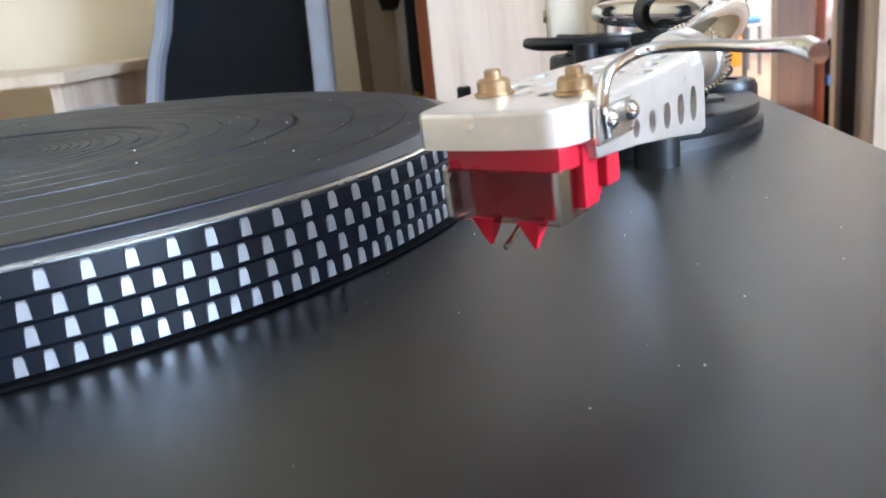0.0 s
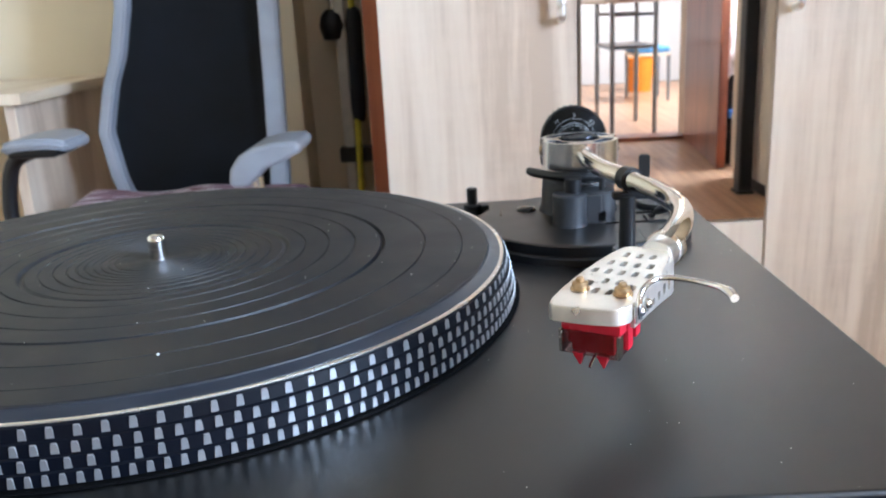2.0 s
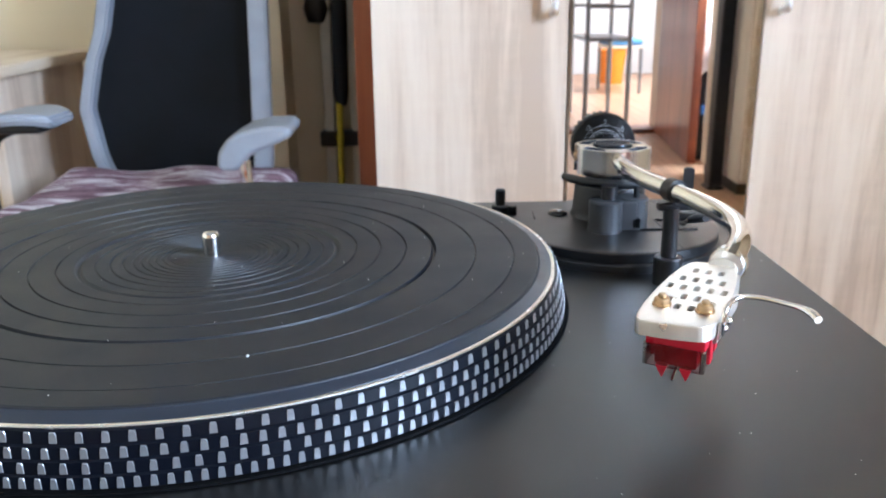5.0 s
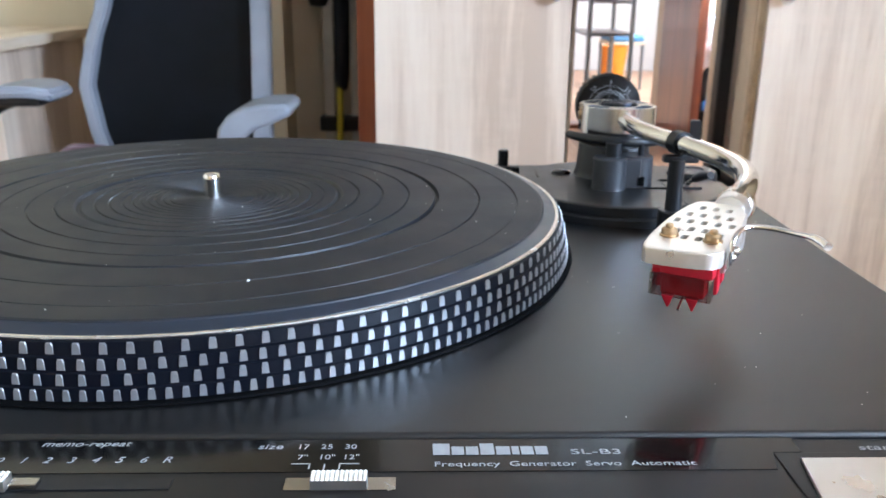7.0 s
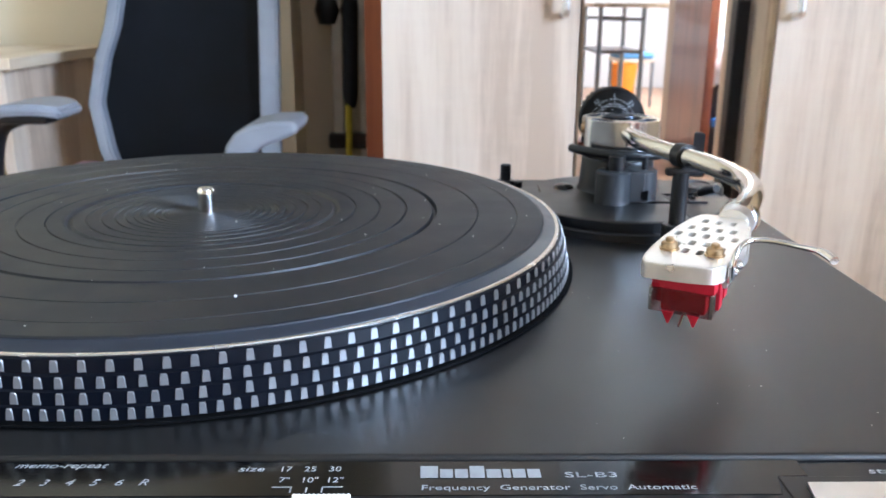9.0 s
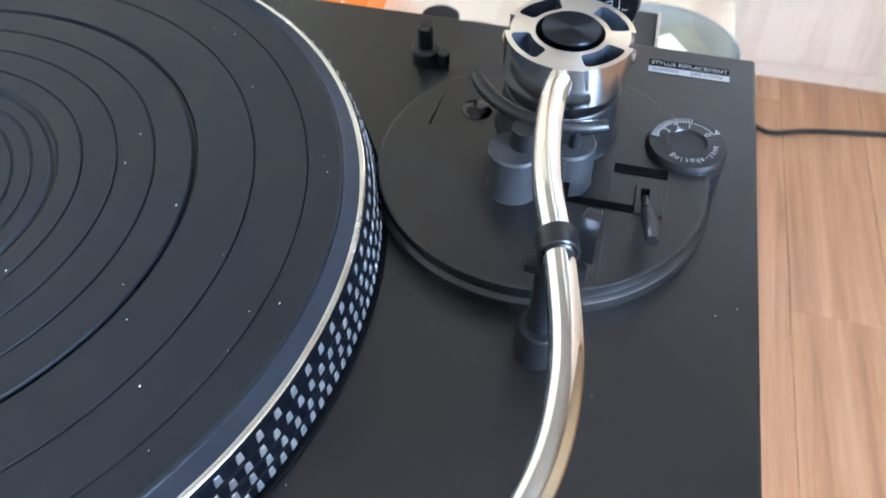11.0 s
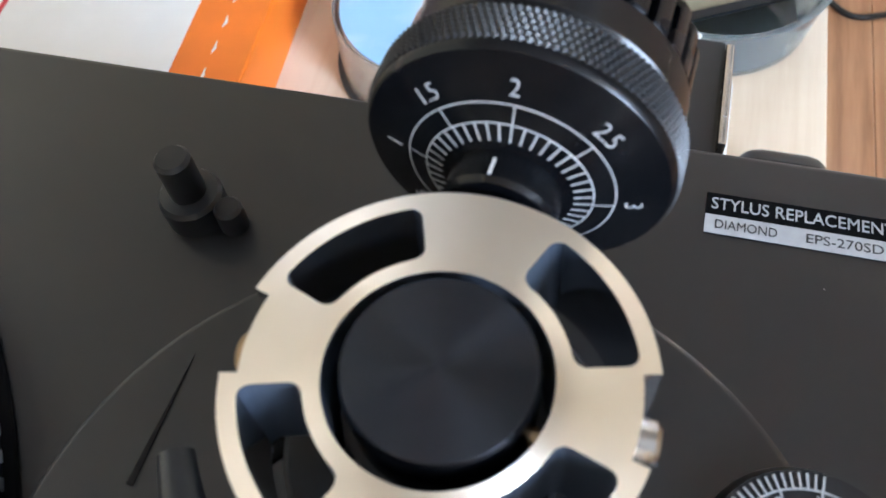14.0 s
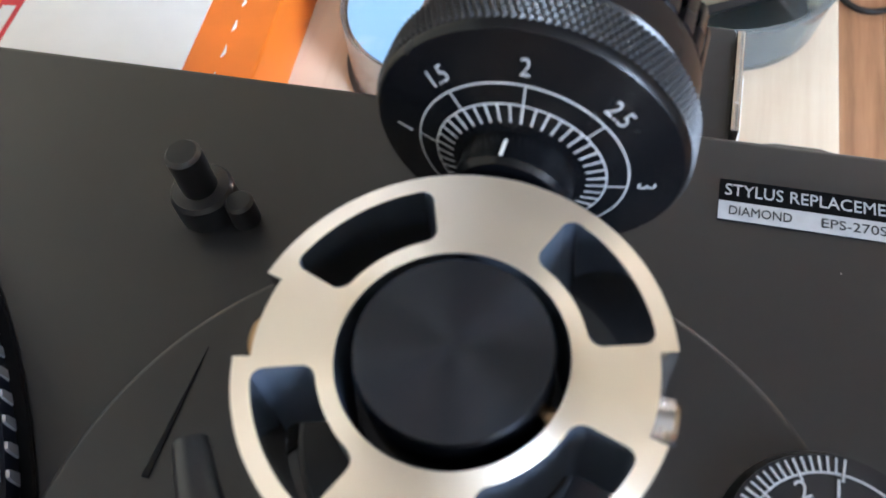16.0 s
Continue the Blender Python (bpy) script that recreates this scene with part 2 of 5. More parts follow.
def lettering(name, text, size, m, material, parent, width=None, thick=0.00004, align="LEFT", shear=0.0, bold=0.0):
    """Raised print set in the built-in font; m maps the text plane (x along, y up) into the world."""
    cu = bpy.data.curves.new(name, "FONT")
    cu.body, cu.size, cu.align_x, cu.align_y, cu.extrude, cu.shear, cu.offset, cu.resolution_u = text, size, align, "CENTER", thick, shear, bold, 3
    tmp = new("tmp", cu)
    bpy.context.view_layer.update()
    me = bpy.data.meshes.new_from_object(tmp.evaluated_get(bpy.context.evaluated_depsgraph_get()))
    bpy.data.objects.remove(tmp)
    bpy.data.curves.remove(cu)
    xs = [v.co.x for v in me.vertices]
    if width and xs:
        k = width / max(1e-6, max(xs) - min(xs))
        me.transform(Matrix.Diagonal((k, 1, 1, 1)))
    me.transform(m)
    me.name = name
    me.materials.clear()
    me.materials.append(material)
    ob = new(name, me)
    ob.parent = parent
    return ob


def flat(x, y, z, turn=0.0):
    """Text plane lying level, reading to +x."""
    return Matrix.Translation((x, y, z)) @ Matrix.Rotation(radians(turn), 4, "Z")


# ---------------------------------------------------------------- the room


def slab(name, x0, x1, y0, y1, z0, z1, mat, label, cat="wall", bevel=0.0):
    bm = B()
    box(bm, x0, x1, y0, y1, z0, z1, bevel)
    return tagged(part(name, bm, mat, None), label, cat, "", "structure")


W, WE = 0.12, 0.30
floor_board = slab("floor_base", WALL_L - W, 2.8, -5.5, WALL_B + W, FLOOR - 0.10, FLOOR - 0.012, M_BASE, "dark gaps under the brown laminate floor", "floor")
slab("ceiling", WALL_L - W, 2.8, -5.5, WALL_B + W, CEIL, CEIL + 0.1, M_CEILING, "plain unseen ceiling over the room, colour darkened to dim reflections", "ceiling")
slab("wall_north", WALL_L - W, WALL_R + W, WALL_B, WALL_B + W, FLOOR, CEIL, M_CREAM, "cream painted wall behind the office chair")
slab("wall_west", WALL_L - W, WALL_L, WALL_F, WALL_B, FLOOR, CEIL, M_CREAM, "cream painted side wall of the room")
# east wall with the window opening
slab("wall_east_low", WALL_R, WALL_R + WE, WALL_F, WALL_B, FLOOR, 0.08, M_CREAM, "cream wall below the window")
slab("wall_east_high", WALL_R, WALL_R + WE, WALL_F, WALL_B, 1.62, CEIL, M_CREAM, "cream wall above the window")
slab("wall_east_back", WALL_R, WALL_R + WE, -0.75, WALL_B, 0.08, 1.62, M_CREAM, "cream wall beside the window and wardrobe")
slab("wall_east_front", WALL_R, WALL_R + WE, WALL_F, -1.80, 0.08, 1.62, M_CREAM, "cream wall between window and doorway")
# south wall with the doorway to the kitchen
slab("wall_south_west", WALL_L - W, 0.62, WALL_F - W, WALL_F, FLOOR, CEIL, M_CREAM, "cream wall beside the kitchen doorway")
slab("wall_south_east", 1.455, WALL_R + W, WALL_F - W, WALL_F, FLOOR, CEIL, M_CREAM, "cream wall by the hinges of the open door")
slab("wall_south_over", 0.62, 1.455, WALL_F - W, WALL_F, 1.40, CEIL, M_CREAM, "cream wall over the kitchen doorway")
slab("wall_kitchen_west", WALL_L - W, WALL_L, -5.5, WALL_F - W, FLOOR, CEIL, M_CEIL, "white kitchen side wall")
slab("wall_kitchen_south", WALL_L - W, 2.8, -5.62, -5.5, FLOOR, CEIL, M_CEIL, "white far wall of the kitchen")
slab("wall_kitchen_east", 2.68, 2.8, -5.5, WALL_F - W, FLOOR, CEIL, M_CEIL, "white kitchen wall behind the added fill lamp")
slab("wall_pilaster", WALL_L, -0.245, 1.78, WALL_B, FLOOR, CEIL, M_CREAM, "cream wall corner standing proud behind the chair")

window = tagged(thing("window_1", "white framed window with clear panes", "window"), kind="structure")
for a, b_, c, d in ((-1.80, -0.75, 0.08, 0.13), (-1.80, -0.75, 1.57, 1.62), (-1.80, -1.75, 0.13, 1.57), (-0.80, -0.75, 0.13, 1.57), (-1.30, -1.25, 0.13, 1.57)):
    bm = B()
    box(bm, WALL_R + 0.17, WALL_R + 0.23, a, b_, c, d, 0.006)
    part("window_frame", bm, M_WINFRAME, window)

# ---------------------------------------------------------------- wardrobe with a mirror door
YW = 1.10


def bar_handle(x, z0, z1, parent):
    bm = B()
    tube(bm, [(x, YW - 0.006, z0), (x, YW - 0.030, z0 + 0.004), (x, YW - 0.034, z0 + 0.02), (x, YW - 0.034, z1 - 0.02), (x, YW - 0.030, z1 - 0.004), (x, YW - 0.006, z1)], 0.0065, 12, True, 5)
    return part("handle", bm, M_ALU, parent, "brushed metal bar handle")


def wardrobe_unit(x0, x1, label, mirror=False, handle=None):
    w = thing("wardrobe", label, "wardrobe", "wardrobe units in a row")
    bm = B()
    box(bm, x0 + 0.001, x1 - 0.001, YW + 0.022, YW + 0.58, FLOOR, 1.45, 0.002)
    part("body", bm, M_OAK, w)
    g = 0.0022
    low = -0.272 if mirror else FLOOR + 0.045
    bm = B()
    box(bm, x0 + g, x1 - g, YW, YW + 0.018, low, 1.44, 0.0015)
    door = part("door", bm, M_OAK, w, "pale oak grained door")
    if mirror:
        bm = B()
        box(bm, x0 + 0.004, x1 - 0.004, YW - 0.005, YW - 0.001, low + 0.003, 1.43)
        part("mirror", bm, M_MIRROR, door, "clear mirror glued on the door")
        bm = B()
        box(bm, x0 + g, x1 - g, YW, YW + 0.018, FLOOR + 0.045, low - 0.004, 0.0015)
        dr = part("drawer", bm, M_OAK, w, "pale oak drawer front")
        bm = B()
        xm = (x0 + x1) / 2
        tube(bm, [(xm - 0.06, YW - 0.004, -0.325), (xm - 0.056, YW - 0.028, -0.325), (xm, YW - 0.032, -0.325), (xm + 0.056, YW - 0.028, -0.325), (xm + 0.06, YW - 0.004, -0.325)], 0.006, 12, True, 5)
        part("handle", bm, M_ALU, dr, "brushed metal bar handle")
    if handle:
        bar_handle(handle, 0.088, 0.25, door)
    return w


wardrobe_unit(0.0125, 0.349, "pale oak wardrobe unit with a tall door and bar handle", handle=0.318)
wardrobe_unit(0.349, 0.679, "pale oak wardrobe unit with a mirror door above a drawer", mirror=True)
wardrobe_unit(0.679, 1.03, "pale oak wardrobe unit beside the mirror, door closed", handle=0.705)
wardrobe_unit(1.03, 1.40, "pale oak wardrobe unit at the end of the row")

# ---------------------------------------------------------------- floor planks


def plank_floor(x0, x1, y0, y1, dx, dy, keep):
    meshes = []
    for k in range(3):
        bm = B()
        box(bm, 0, dx - 0.0004, 0, dy - 0.0004, -0.012, 0, 0.0008, None, 1)
        me = bpy.data.meshes.new("plank")
        bm.to_mesh(me)
        bm.free()
        me.materials.append(M_PLANK)
        meshes.append(me)
    rest = B()
    nx = int((x1 - x0) / dx)
    for i in range(nx):
        off = (i * 0.37) % 1.0 * dy
        y = y0 - off
        while y < y1:
            xx, yy = x0 + i * dx, y
            if keep(xx, yy):
                ob = new("plank", meshes[i % 3])
                ob.location = (xx, yy, FLOOR)
                ob.parent = floor_board
            else:
                box(rest, xx, xx + dx - 0.0004, max(yy, y0), min(yy + dy - 0.0004, y1), FLOOR - 0.012, FLOOR)
            y += dy
    ob = part("planks", rest, M_PLANK, floor_board)
    ob["kind"] = "stuff"


M_PLANK, nt, b = mat_base("laminate_plank")
oi = nt.nodes.new("ShaderNodeObjectInfo")
grain = noise_tex(nt, 2.2, 5, (16, 0.7, 16), 0.65, 0.5)
fine = noise_tex(nt, 22, 4, (16, 0.7, 16), 0.7)
mm = nt.nodes.new("ShaderNodeMath")
mm.operation = "MULTIPLY_ADD"
nt.links.new(oi.outputs["Random"], mm.inputs[0])
mm.inputs[1].default_value = 0.16
nt.links.new(grain.outputs[0], mm.inputs[2])
m2 = nt.nodes.new("ShaderNodeMath")
m2.operation = "MULTIPLY_ADD"
nt.links.new(fine.outputs[0], m2.inputs[0])
m2.inputs[1].default_value = 0.25
nt.links.new(mm.outputs[0], m2.inputs[2])
r = ramp(nt, m2.outputs[0], [(0.45, (0.26, 0.125, 0.06)), (0.68, (0.46, 0.245, 0.125)), (0.92, (0.60, 0.36, 0.20))])
nt.links.new(r.outputs[0], b.inputs["Base Color"])
b.inputs["Roughness"].default_value = 0.34
bump(nt, b, fine.outputs[0], 0.1, 0.0004)

# ---------------------------------------------------------------- bench under the turntable
BENCH = -0.262
bench = thing("low_bench", "low pale oak bench carrying the turntable and small things", "bench")
bm = B()
box(bm, -0.80, 0.326, -0.34, 0.66, BENCH - 0.022, BENCH, 0.0012)
part("top", bm, M_OAKH, bench)
for xx in (-0.79, -0.25, 0.296):
    bm = B()
    box(bm, xx, xx + 0.02, -0.32, 0.64, FLOOR, BENCH - 0.022, 0.001)
    part("panel", bm, M_OAK, bench)

amp = thing("amplifier", "plain black hi-fi unit under the turntable on the bench", "amplifier")
bm = B()
box(bm, -0.15, 0.25, -0.17, 0.145, BENCH + 0.012, -0.104, 0.003)
part("case", bm, M_BLACK, amp)
for xx in (-0.12, 0.22):
    for yy in (-0.14, 0.115):
        bm = B()
        lathe(bm, [(0, BENCH), (0.016, BENCH), (0.018, BENCH + 0.012), (0, BENCH + 0.012)], Matrix.Translation((xx, yy, 0)), 24)
        part("foot", bm, M_BLACK, amp)

# ---------------------------------------------------------------- the turntable
PX, PY, RZ = 0.1977, 0.0930, 0.0484     # pivot of the arm, top of its ring
XL, XR, YF, YB = -0.160, 0.2681, -0.1705, 0.1652
tt = thing("turntable", "black record player with strobe-dotted platter and chrome S-shaped arm", "turntable")

bm = B()
box(bm, XL, XR, YF, YB, -0.088, 0.0, 0.0016, None, 3)
plinth = part("plinth", bm, M_PLINTH, tt, "matt black plinth")
for xx in (XL + 0.04, XR - 0.04):
    for yy in (YF + 0.0, YB - 0.05):
        bm = B()
        lathe(bm, [(0, -0.104), (0.019, -0.104), (0.021, -0.1), (0.021, -0.088), (0, -0.088)], Matrix.Translation((xx, yy, 0)), 32)
        part("foot", bm, M_BLACK, tt)

# control strip along the front
ZP = -0.0010
bm = B()
box(bm, XL, XR, YF - 0.046, YF - 0.0006, -0.088, ZP, 0.0012, None, 2)
front = part("front_panel", bm, M_PANEL, tt, "black control strip with white print")
bm = B()
prism(bm, [(XL + 0.002, YF - 0.0008), (0.186, YF - 0.0008), (0.186, YF - 0.0078), (0.1785, YF - 0.0078), (0.1768, YF - 0.0155), (XL + 0.002, YF - 0.0155)], ZP - 0.0005, ZP + 0.0002, 0.0001)
part("print_strip", bm, M_GLOSSPANEL, front, "glossy dark strip")
zt = ZP + 0.00032


def print_at(text, x0, x1, y, h, shear=0.0, bold=0.0):
    return lettering("print", text, h * 1.42, flat(x0, y, zt), M_DIALPRINT, front, x1 - x0, 0.00003, "LEFT", shear, bold)


print_at("memo-repeat", -0.0034, 0.0185, -0.1731, 0.0024, 0.25)
for k, s in enumerate("0123456R"):
    lettering("print", s, 0.0037, flat(-0.0107 + 0.00575 * k, -0.1806, zt), M_DIALPRINT, front, None, 0.00003, "CENTER", 0.25)
print_at("size", 0.0503, 0.0564, -0.1749, 0.0023, 0.15)
for xx, a, c in ((0.0616, "17", "7\""), (0.0675, "25", "10\""), (0.0734, "30", "12\"")):
    lettering("print", a, 0.0031, flat(xx, -0.1750, zt), M_DIALPRINT, front, None, 0.00003, "CENTER")
    lettering("print", c, 0.0031, flat(xx + 0.0004, -0.1798, zt), M_DIALPRINT, front, None, 0.00003, "CENTER")
for x0, x1, y0, y1 in ((0.0597, 0.0643, -0.1829, -0.1825), (0.0639, 0.0643, -0.1850, -0.1825), (0.0675, 0.0679, -0.1850, -0.1829), (0.0711, 0.0715, -0.1850, -0.1825), (0.0711, 0.0760, -0.1829, -0.1825)):
    bm = B()
    box(bm, x0, x1, y0, y1, zt, zt + 0.00004)
    part("print", bm, M_DIALPRINT, front)
# maker's mark as plain blocks
MARK = (0.0042, 0.0031, 0.0031, 0.0035, 0.0035, 0.0018, 0.0031, 0.0031)
for k, w in enumerate(MARK):
    x = 0.0938 + sum(MARK[:k]) + 0.00045 * k
    bm = B()
    box(bm, x, x + w, -0.1790, -0.1738 if k in (0, 3) else -0.1752, zt, zt + 0.00004)
    part("mark", bm, M_DIALPRINT, front, "plain white block of the maker's mark")
print_at("SL-B3", 0.1278, 0.1402, -0.1779, 0.0023)
print_at("Frequency  Generator  Servo  Automatic", 0.0939, 0.1575, -0.1832, 0.0021)
print_at("start\u00b7stop", 0.2008, 0.2210, -0.1766, 0.0024, 0.15)
# slots and sliders
bm = B()
box(bm, -0.020, 0.0333, -0.1928, -0.1886, ZP - 0.0005, ZP + 0.0003)
part("slot", bm, M_BLACK, front, "dark slider groove")
bm = B()
box(bm, 0.0593, 0.0850, -0.1936, -0.1886, ZP - 0.0005, ZP + 0.0003)
part("slot", bm, M_STEEL, front, "bright slider groove")


def slider(x0, x1, y0, y1, h):
    bm = B()
    box(bm, x0, x1, y0, y1, ZP + 0.0003, ZP + h, 0.0003)
    kn = part("slider", bm, M_ALU, front, "knurled silver slider knob")
    bm = B()
    n, k = int((x1 - x0) / 0.00105), 4
    for i in range(n):
        for j in range(k):
            cx, cy = x0 + (i + 0.5) * (x1 - x0) / n, y0 + (j + 0.5) * (y1 - y0) / k
            bmesh.ops.create_cone(bm, cap_ends=False, segments=4, radius1=0.00062, radius2=0.0, depth=0.0005, matrix=Matrix.Translation((cx, cy, ZP + h + 0.0002)))
    part("knurl", bm, M_ALU, kn)["kind"] = "stuff"


slider(0.0655, 0.0785, -0.1940, -0.1896, 0.0030)
slider(-0.0120, -0.0030, -0.1940, -0.1896, 0.0032)
bm = B()
box(bm, -0.0030, 0.0035, -0.1928, -0.1896, ZP + 0.0003, ZP + 0.0016, 0.0003)
part("slider_step", bm, M_STEEL, front)
bm = B()
box(bm, 0.1785, 0.2600, YF - 0.0420, YF - 0.0082, ZP - 0.001, ZP + 0.0004, 0.0003)
part("button_frame", bm, M_PANEL, front)
bm = B()
prism(bm, [(0.1835, -0.1830), (0.2560, -0.1830), (0.2560, -0.2110), (0.1790, -0.2110)], ZP + 0.0004, ZP + 0.0016, 0.0003)
part("start_button", bm, M_ALU, front, "wide brushed silver start-stop button")

# platter
ZL = 0.0183
prof = [(0.0, 0.0), (0.152, 0.0), (0.1548, 0.0004), (0.1546, 0.0050), (0.1540, 0.0054), (0.1538, 0.0091), (0.1531, 0.0095), (0.1528, 0.0132), (0.1520, 0.0136), (0.1514, 0.0173), (0.1500, 0.0179)]
bm = B()
lathe(bm, prof, None, 256)
platter = part("platter", bm, M_RIM, tt, "dark platter rim with rows of strobe dots", 25)
bm = B()
lathe(bm, [(0.1506, 0.0174), (0.1507, 0.0180), (0.1503, 0.01835), (0.1494, 0.0184), (0.1488, 0.0182), (0.1488, 0.0170)], None, 256)
part("lip", bm, M_LIP, platter, "bright polished rim edge")
bm = B()
lathe(bm, [(0.1530, 0.0001), (0.1562, 0.0001), (0.1568, 0.0005), (0.1564, 0.0010), (0.1549, 0.0013), (0.1530, 0.0013)], None, 256)
part("skirt", bm, M_SKIRT, platter, "plain black foot of the platter")
bm = B()
lathe(bm, [(0.1491, 0.0176), (0.1489, 0.0184), (0.1446, 0.0195), (0.1442, 0.0199), (0.1436, 0.0180)], None, 256)
part("bevel", bm, M_BEVEL, platter, "blue-grey bevelled platter edge")
# rubber mat with its grooves
ZM = 0.0204
# fine ribs round the spindle, a sunk label field, then widely set grooves
gro = {0.0636: 0.00042, 0.0742: 0.00042, 0.0857: 0.0005, 0.0980: 0.0011, 0.1165: 0.0004, 0.1330: 0.0003}
for rr_ in (0.0182, 0.0211, 0.0241, 0.0271, 0.0301, 0.0334, 0.0374, 0.0426, 0.0484):
    gro[rr_] = 0.00055
for k in range(8):
    gro[0.0062 + 0.0015 * k] = 0.00028
pr = [(0.0, ZM - 0.0006), (0.0050, ZM - 0.0006)]
for rr_ in sorted(gro):
    w = gro[rr_]
    base = ZM if rr_ > 0.056 else ZM - 0.0006
    if 0.056 < rr_ < 0.064:
        pr += [(0.0535, ZM - 0.0006), (0.0545, ZM - 0.0016), (0.0556, ZM - 0.0016), (0.0566, ZM - 0.0003), (0.0578, ZM)]
    deep = w * (1.6 if rr_ > 0.056 else 1.0)
    pr += [(rr_ - w, base), (rr_ - w * 0.5, base - deep), (rr_ + w * 0.5, base - deep), (rr_ + w, base)]
pr += [(0.1430, ZM), (0.1439, ZM - 0.0003), (0.1442, ZM - 0.001), (0.1442, 0.017)]
bm = B()
lathe(bm, pr, None, 256)
mat_ob = part("slip_mat", bm, M_MAT, tt, "black ribbed rubber mat with fine dust", 18)
bm = B()
lathe(bm, [(0.0038, 0.017), (0.0038, 0.0278), (0.0036, 0.0292), (0.0028, 0.0301), (0.0013, 0.0305), (0, 0.0306)], None, 32)
part("spindle", bm, M_CHROME, tt, "polished centre spindle")
random.seed(5)
bm = B()
for k in range(46):
    a, rr_ = random.uniform(0, 6.283), 0.14 * math.sqrt(random.random())
    s = random.uniform(0.00012, 0.00034)
    bmesh.ops.create_icosphere(bm, subdivisions=1, radius=s, matrix=Matrix.Translation((rr_ * math.cos(a), rr_ * math.sin(a), ZM + s * 0.3)))
bmesh.ops.create_icosphere(bm, subdivisions=1, radius=0.0006, matrix=Matrix.Translation((0.0369, -0.1116, ZM + 0.0002)))
for k in range(60):
    s = random.uniform(0.00008, 0.00022)
    bmesh.ops.create_icosphere(bm, subdivisions=1, radius=s, matrix=Matrix.Translation((random.uniform(-0.05, 0.26), random.uniform(-0.168, -0.02), s * 0.3)) if k % 2 else Matrix.Translation((random.uniform(0.15, 0.265), random.uniform(-0.16, 0.16), s * 0.3)))
part("dust", bm, M_WHITE, tt, "specks of pale dust")["kind"] = "stuff"

# strobe dots: four rows of raised pads
DOT_ROWS = ((133.33, 0.1516, 0.0138, 0.0173, 0.00220, 0.79), (180, 0.1529, 0.0097, 0.0131, 0.00212, 0.95), (160, 0.1538, 0.0056, 0.0090, 0.00205, 0.0), (216, 0.1546, 0.0014, 0.0048, 0.00195, 0.02))
rest = B()


def dot(bm, w, h):
    """A pad with rounded upper corners that leans out towards its foot."""
    lo_p = ((-0.56, -0.5), (0.56, -0.5), (0.47, 0.28), (0.33, 0.5), (-0.33, 0.5), (-0.47, 0.28))
    hi_p = ((-0.50, -0.44), (0.50, -0.44), (0.41, 0.24), (0.28, 0.42), (-0.28, 0.42), (-0.41, 0.24))
    lo = [bm.verts.new((x * w, 0, z * h)) for x, z in lo_p]
    hi = [bm.verts.new((x * w, -0.00048 + 0.00012 * (z + 0.5), z * h)) for x, z in hi_p]
    bm.faces.new(hi)
    for i in range(6):
        bm.faces.new((lo[i], lo[(i + 1) % 6], hi[(i + 1) % 6], hi[i]))
    return lo + hi


for n, rad, z0, z1, w, ph in DOT_ROWS:
    bm = B()
    dot(bm, w, z1 - z0)
    bmesh.ops.recalc_face_normals(bm, faces=bm.faces)
    me = bpy.data.meshes.new("strobe_dot")
    bm.to_mesh(me)
    bm.free()
    me.materials.append(M_DOT)
    for i in range(-int(n / 2), int(n) - int(n / 2)):
        a = 360.0 * (i + ph) / n
        m = Matrix.Rotation(radians(a), 4, "Z") @ Matrix.Translation((0, -rad, (z0 + z1) / 2))
        aa = (a + 180) % 360 - 180
        if -28 < aa < 110:
            ob = new("strobe_dot", me)
            ob.matrix_world = m
            ob.parent = platter
        else:
            vs = dot(rest, w, z1 - z0)
            bmesh.ops.transform(rest, matrix=m, verts=vs)
bmesh.ops.recalc_face_normals(rest, faces=rest.faces)
part("strobe_dots", rest, M_DOT, platter)["kind"] = "stuff"

# ---- arm base
CX, CY, CR, ZD = 0.1955, 0.0740, 0.0545, 0.0100
bm = B()
lathe(bm, [(0, 0), (CR + 0.0012, 0), (CR + 0.0012, 0.0036), (CR + 0.0004, 0.0042), (CR - 0.0006, 0.0046), (CR - 0.0002, 0.0054), (CR, 0.0092), (CR - 0.0012, ZD), (0, ZD)], Matrix.Translation((CX, CY, 0)), 128)
base = part("arm_base", bm, M_BASE, tt, "round black arm base")
bm = B()
lathe(bm, [(0.0212, ZD), (0.0200, 0.0125), (0.0190, 0.0265), (0.0182, 0.0275), (0.0, 0.0275)], Matrix.Translation((PX - 0.0005, PY + 0.001, 0)), 64)
part("tower", bm, M_BLACK, base)
bm = B()
lathe(bm, [(0.0128, 0.0275), (0.0128, 0.0345), (0, 0.0345)], Matrix.Translation((PX, PY, 0)), 48)
part("collar", bm, M_BLACK, base)
# lift housings, piston and lift bar
for x, y, rr_, z in ((0.1880, 0.0605, 0.0086, 0.0262), (0.2035, 0.0680, 0.0086, 0.0258)):
    bm = B()
    lathe(bm, [(rr_ + 0.0004, ZD), (rr_, 0.012), (rr_, z - 0.0008), (rr_ - 0.0008, z), (0, z)], Matrix.Translation((x, y, 0)), 40)
    part("lift_housing", bm, M_GREY, base, "grey lift cylinder")
bm = B()
box(bm, 0.1885, 0.2040, 0.0580, 0.0760, ZD, 0.0252, 0.001)
part("lift_block", bm, M_GREY, base)
# square recess in the housing: its darkness is a matt black block
bm = B()
box(bm, 0.2016, 0.2060, 0.0580, 0.0640, ZD + 0.0012, ZD + 0.0062, 0.0004)
part("lift_hole", bm, M_SKIRT, base, "small square hole, its shade put on as a black block")
bm = B()
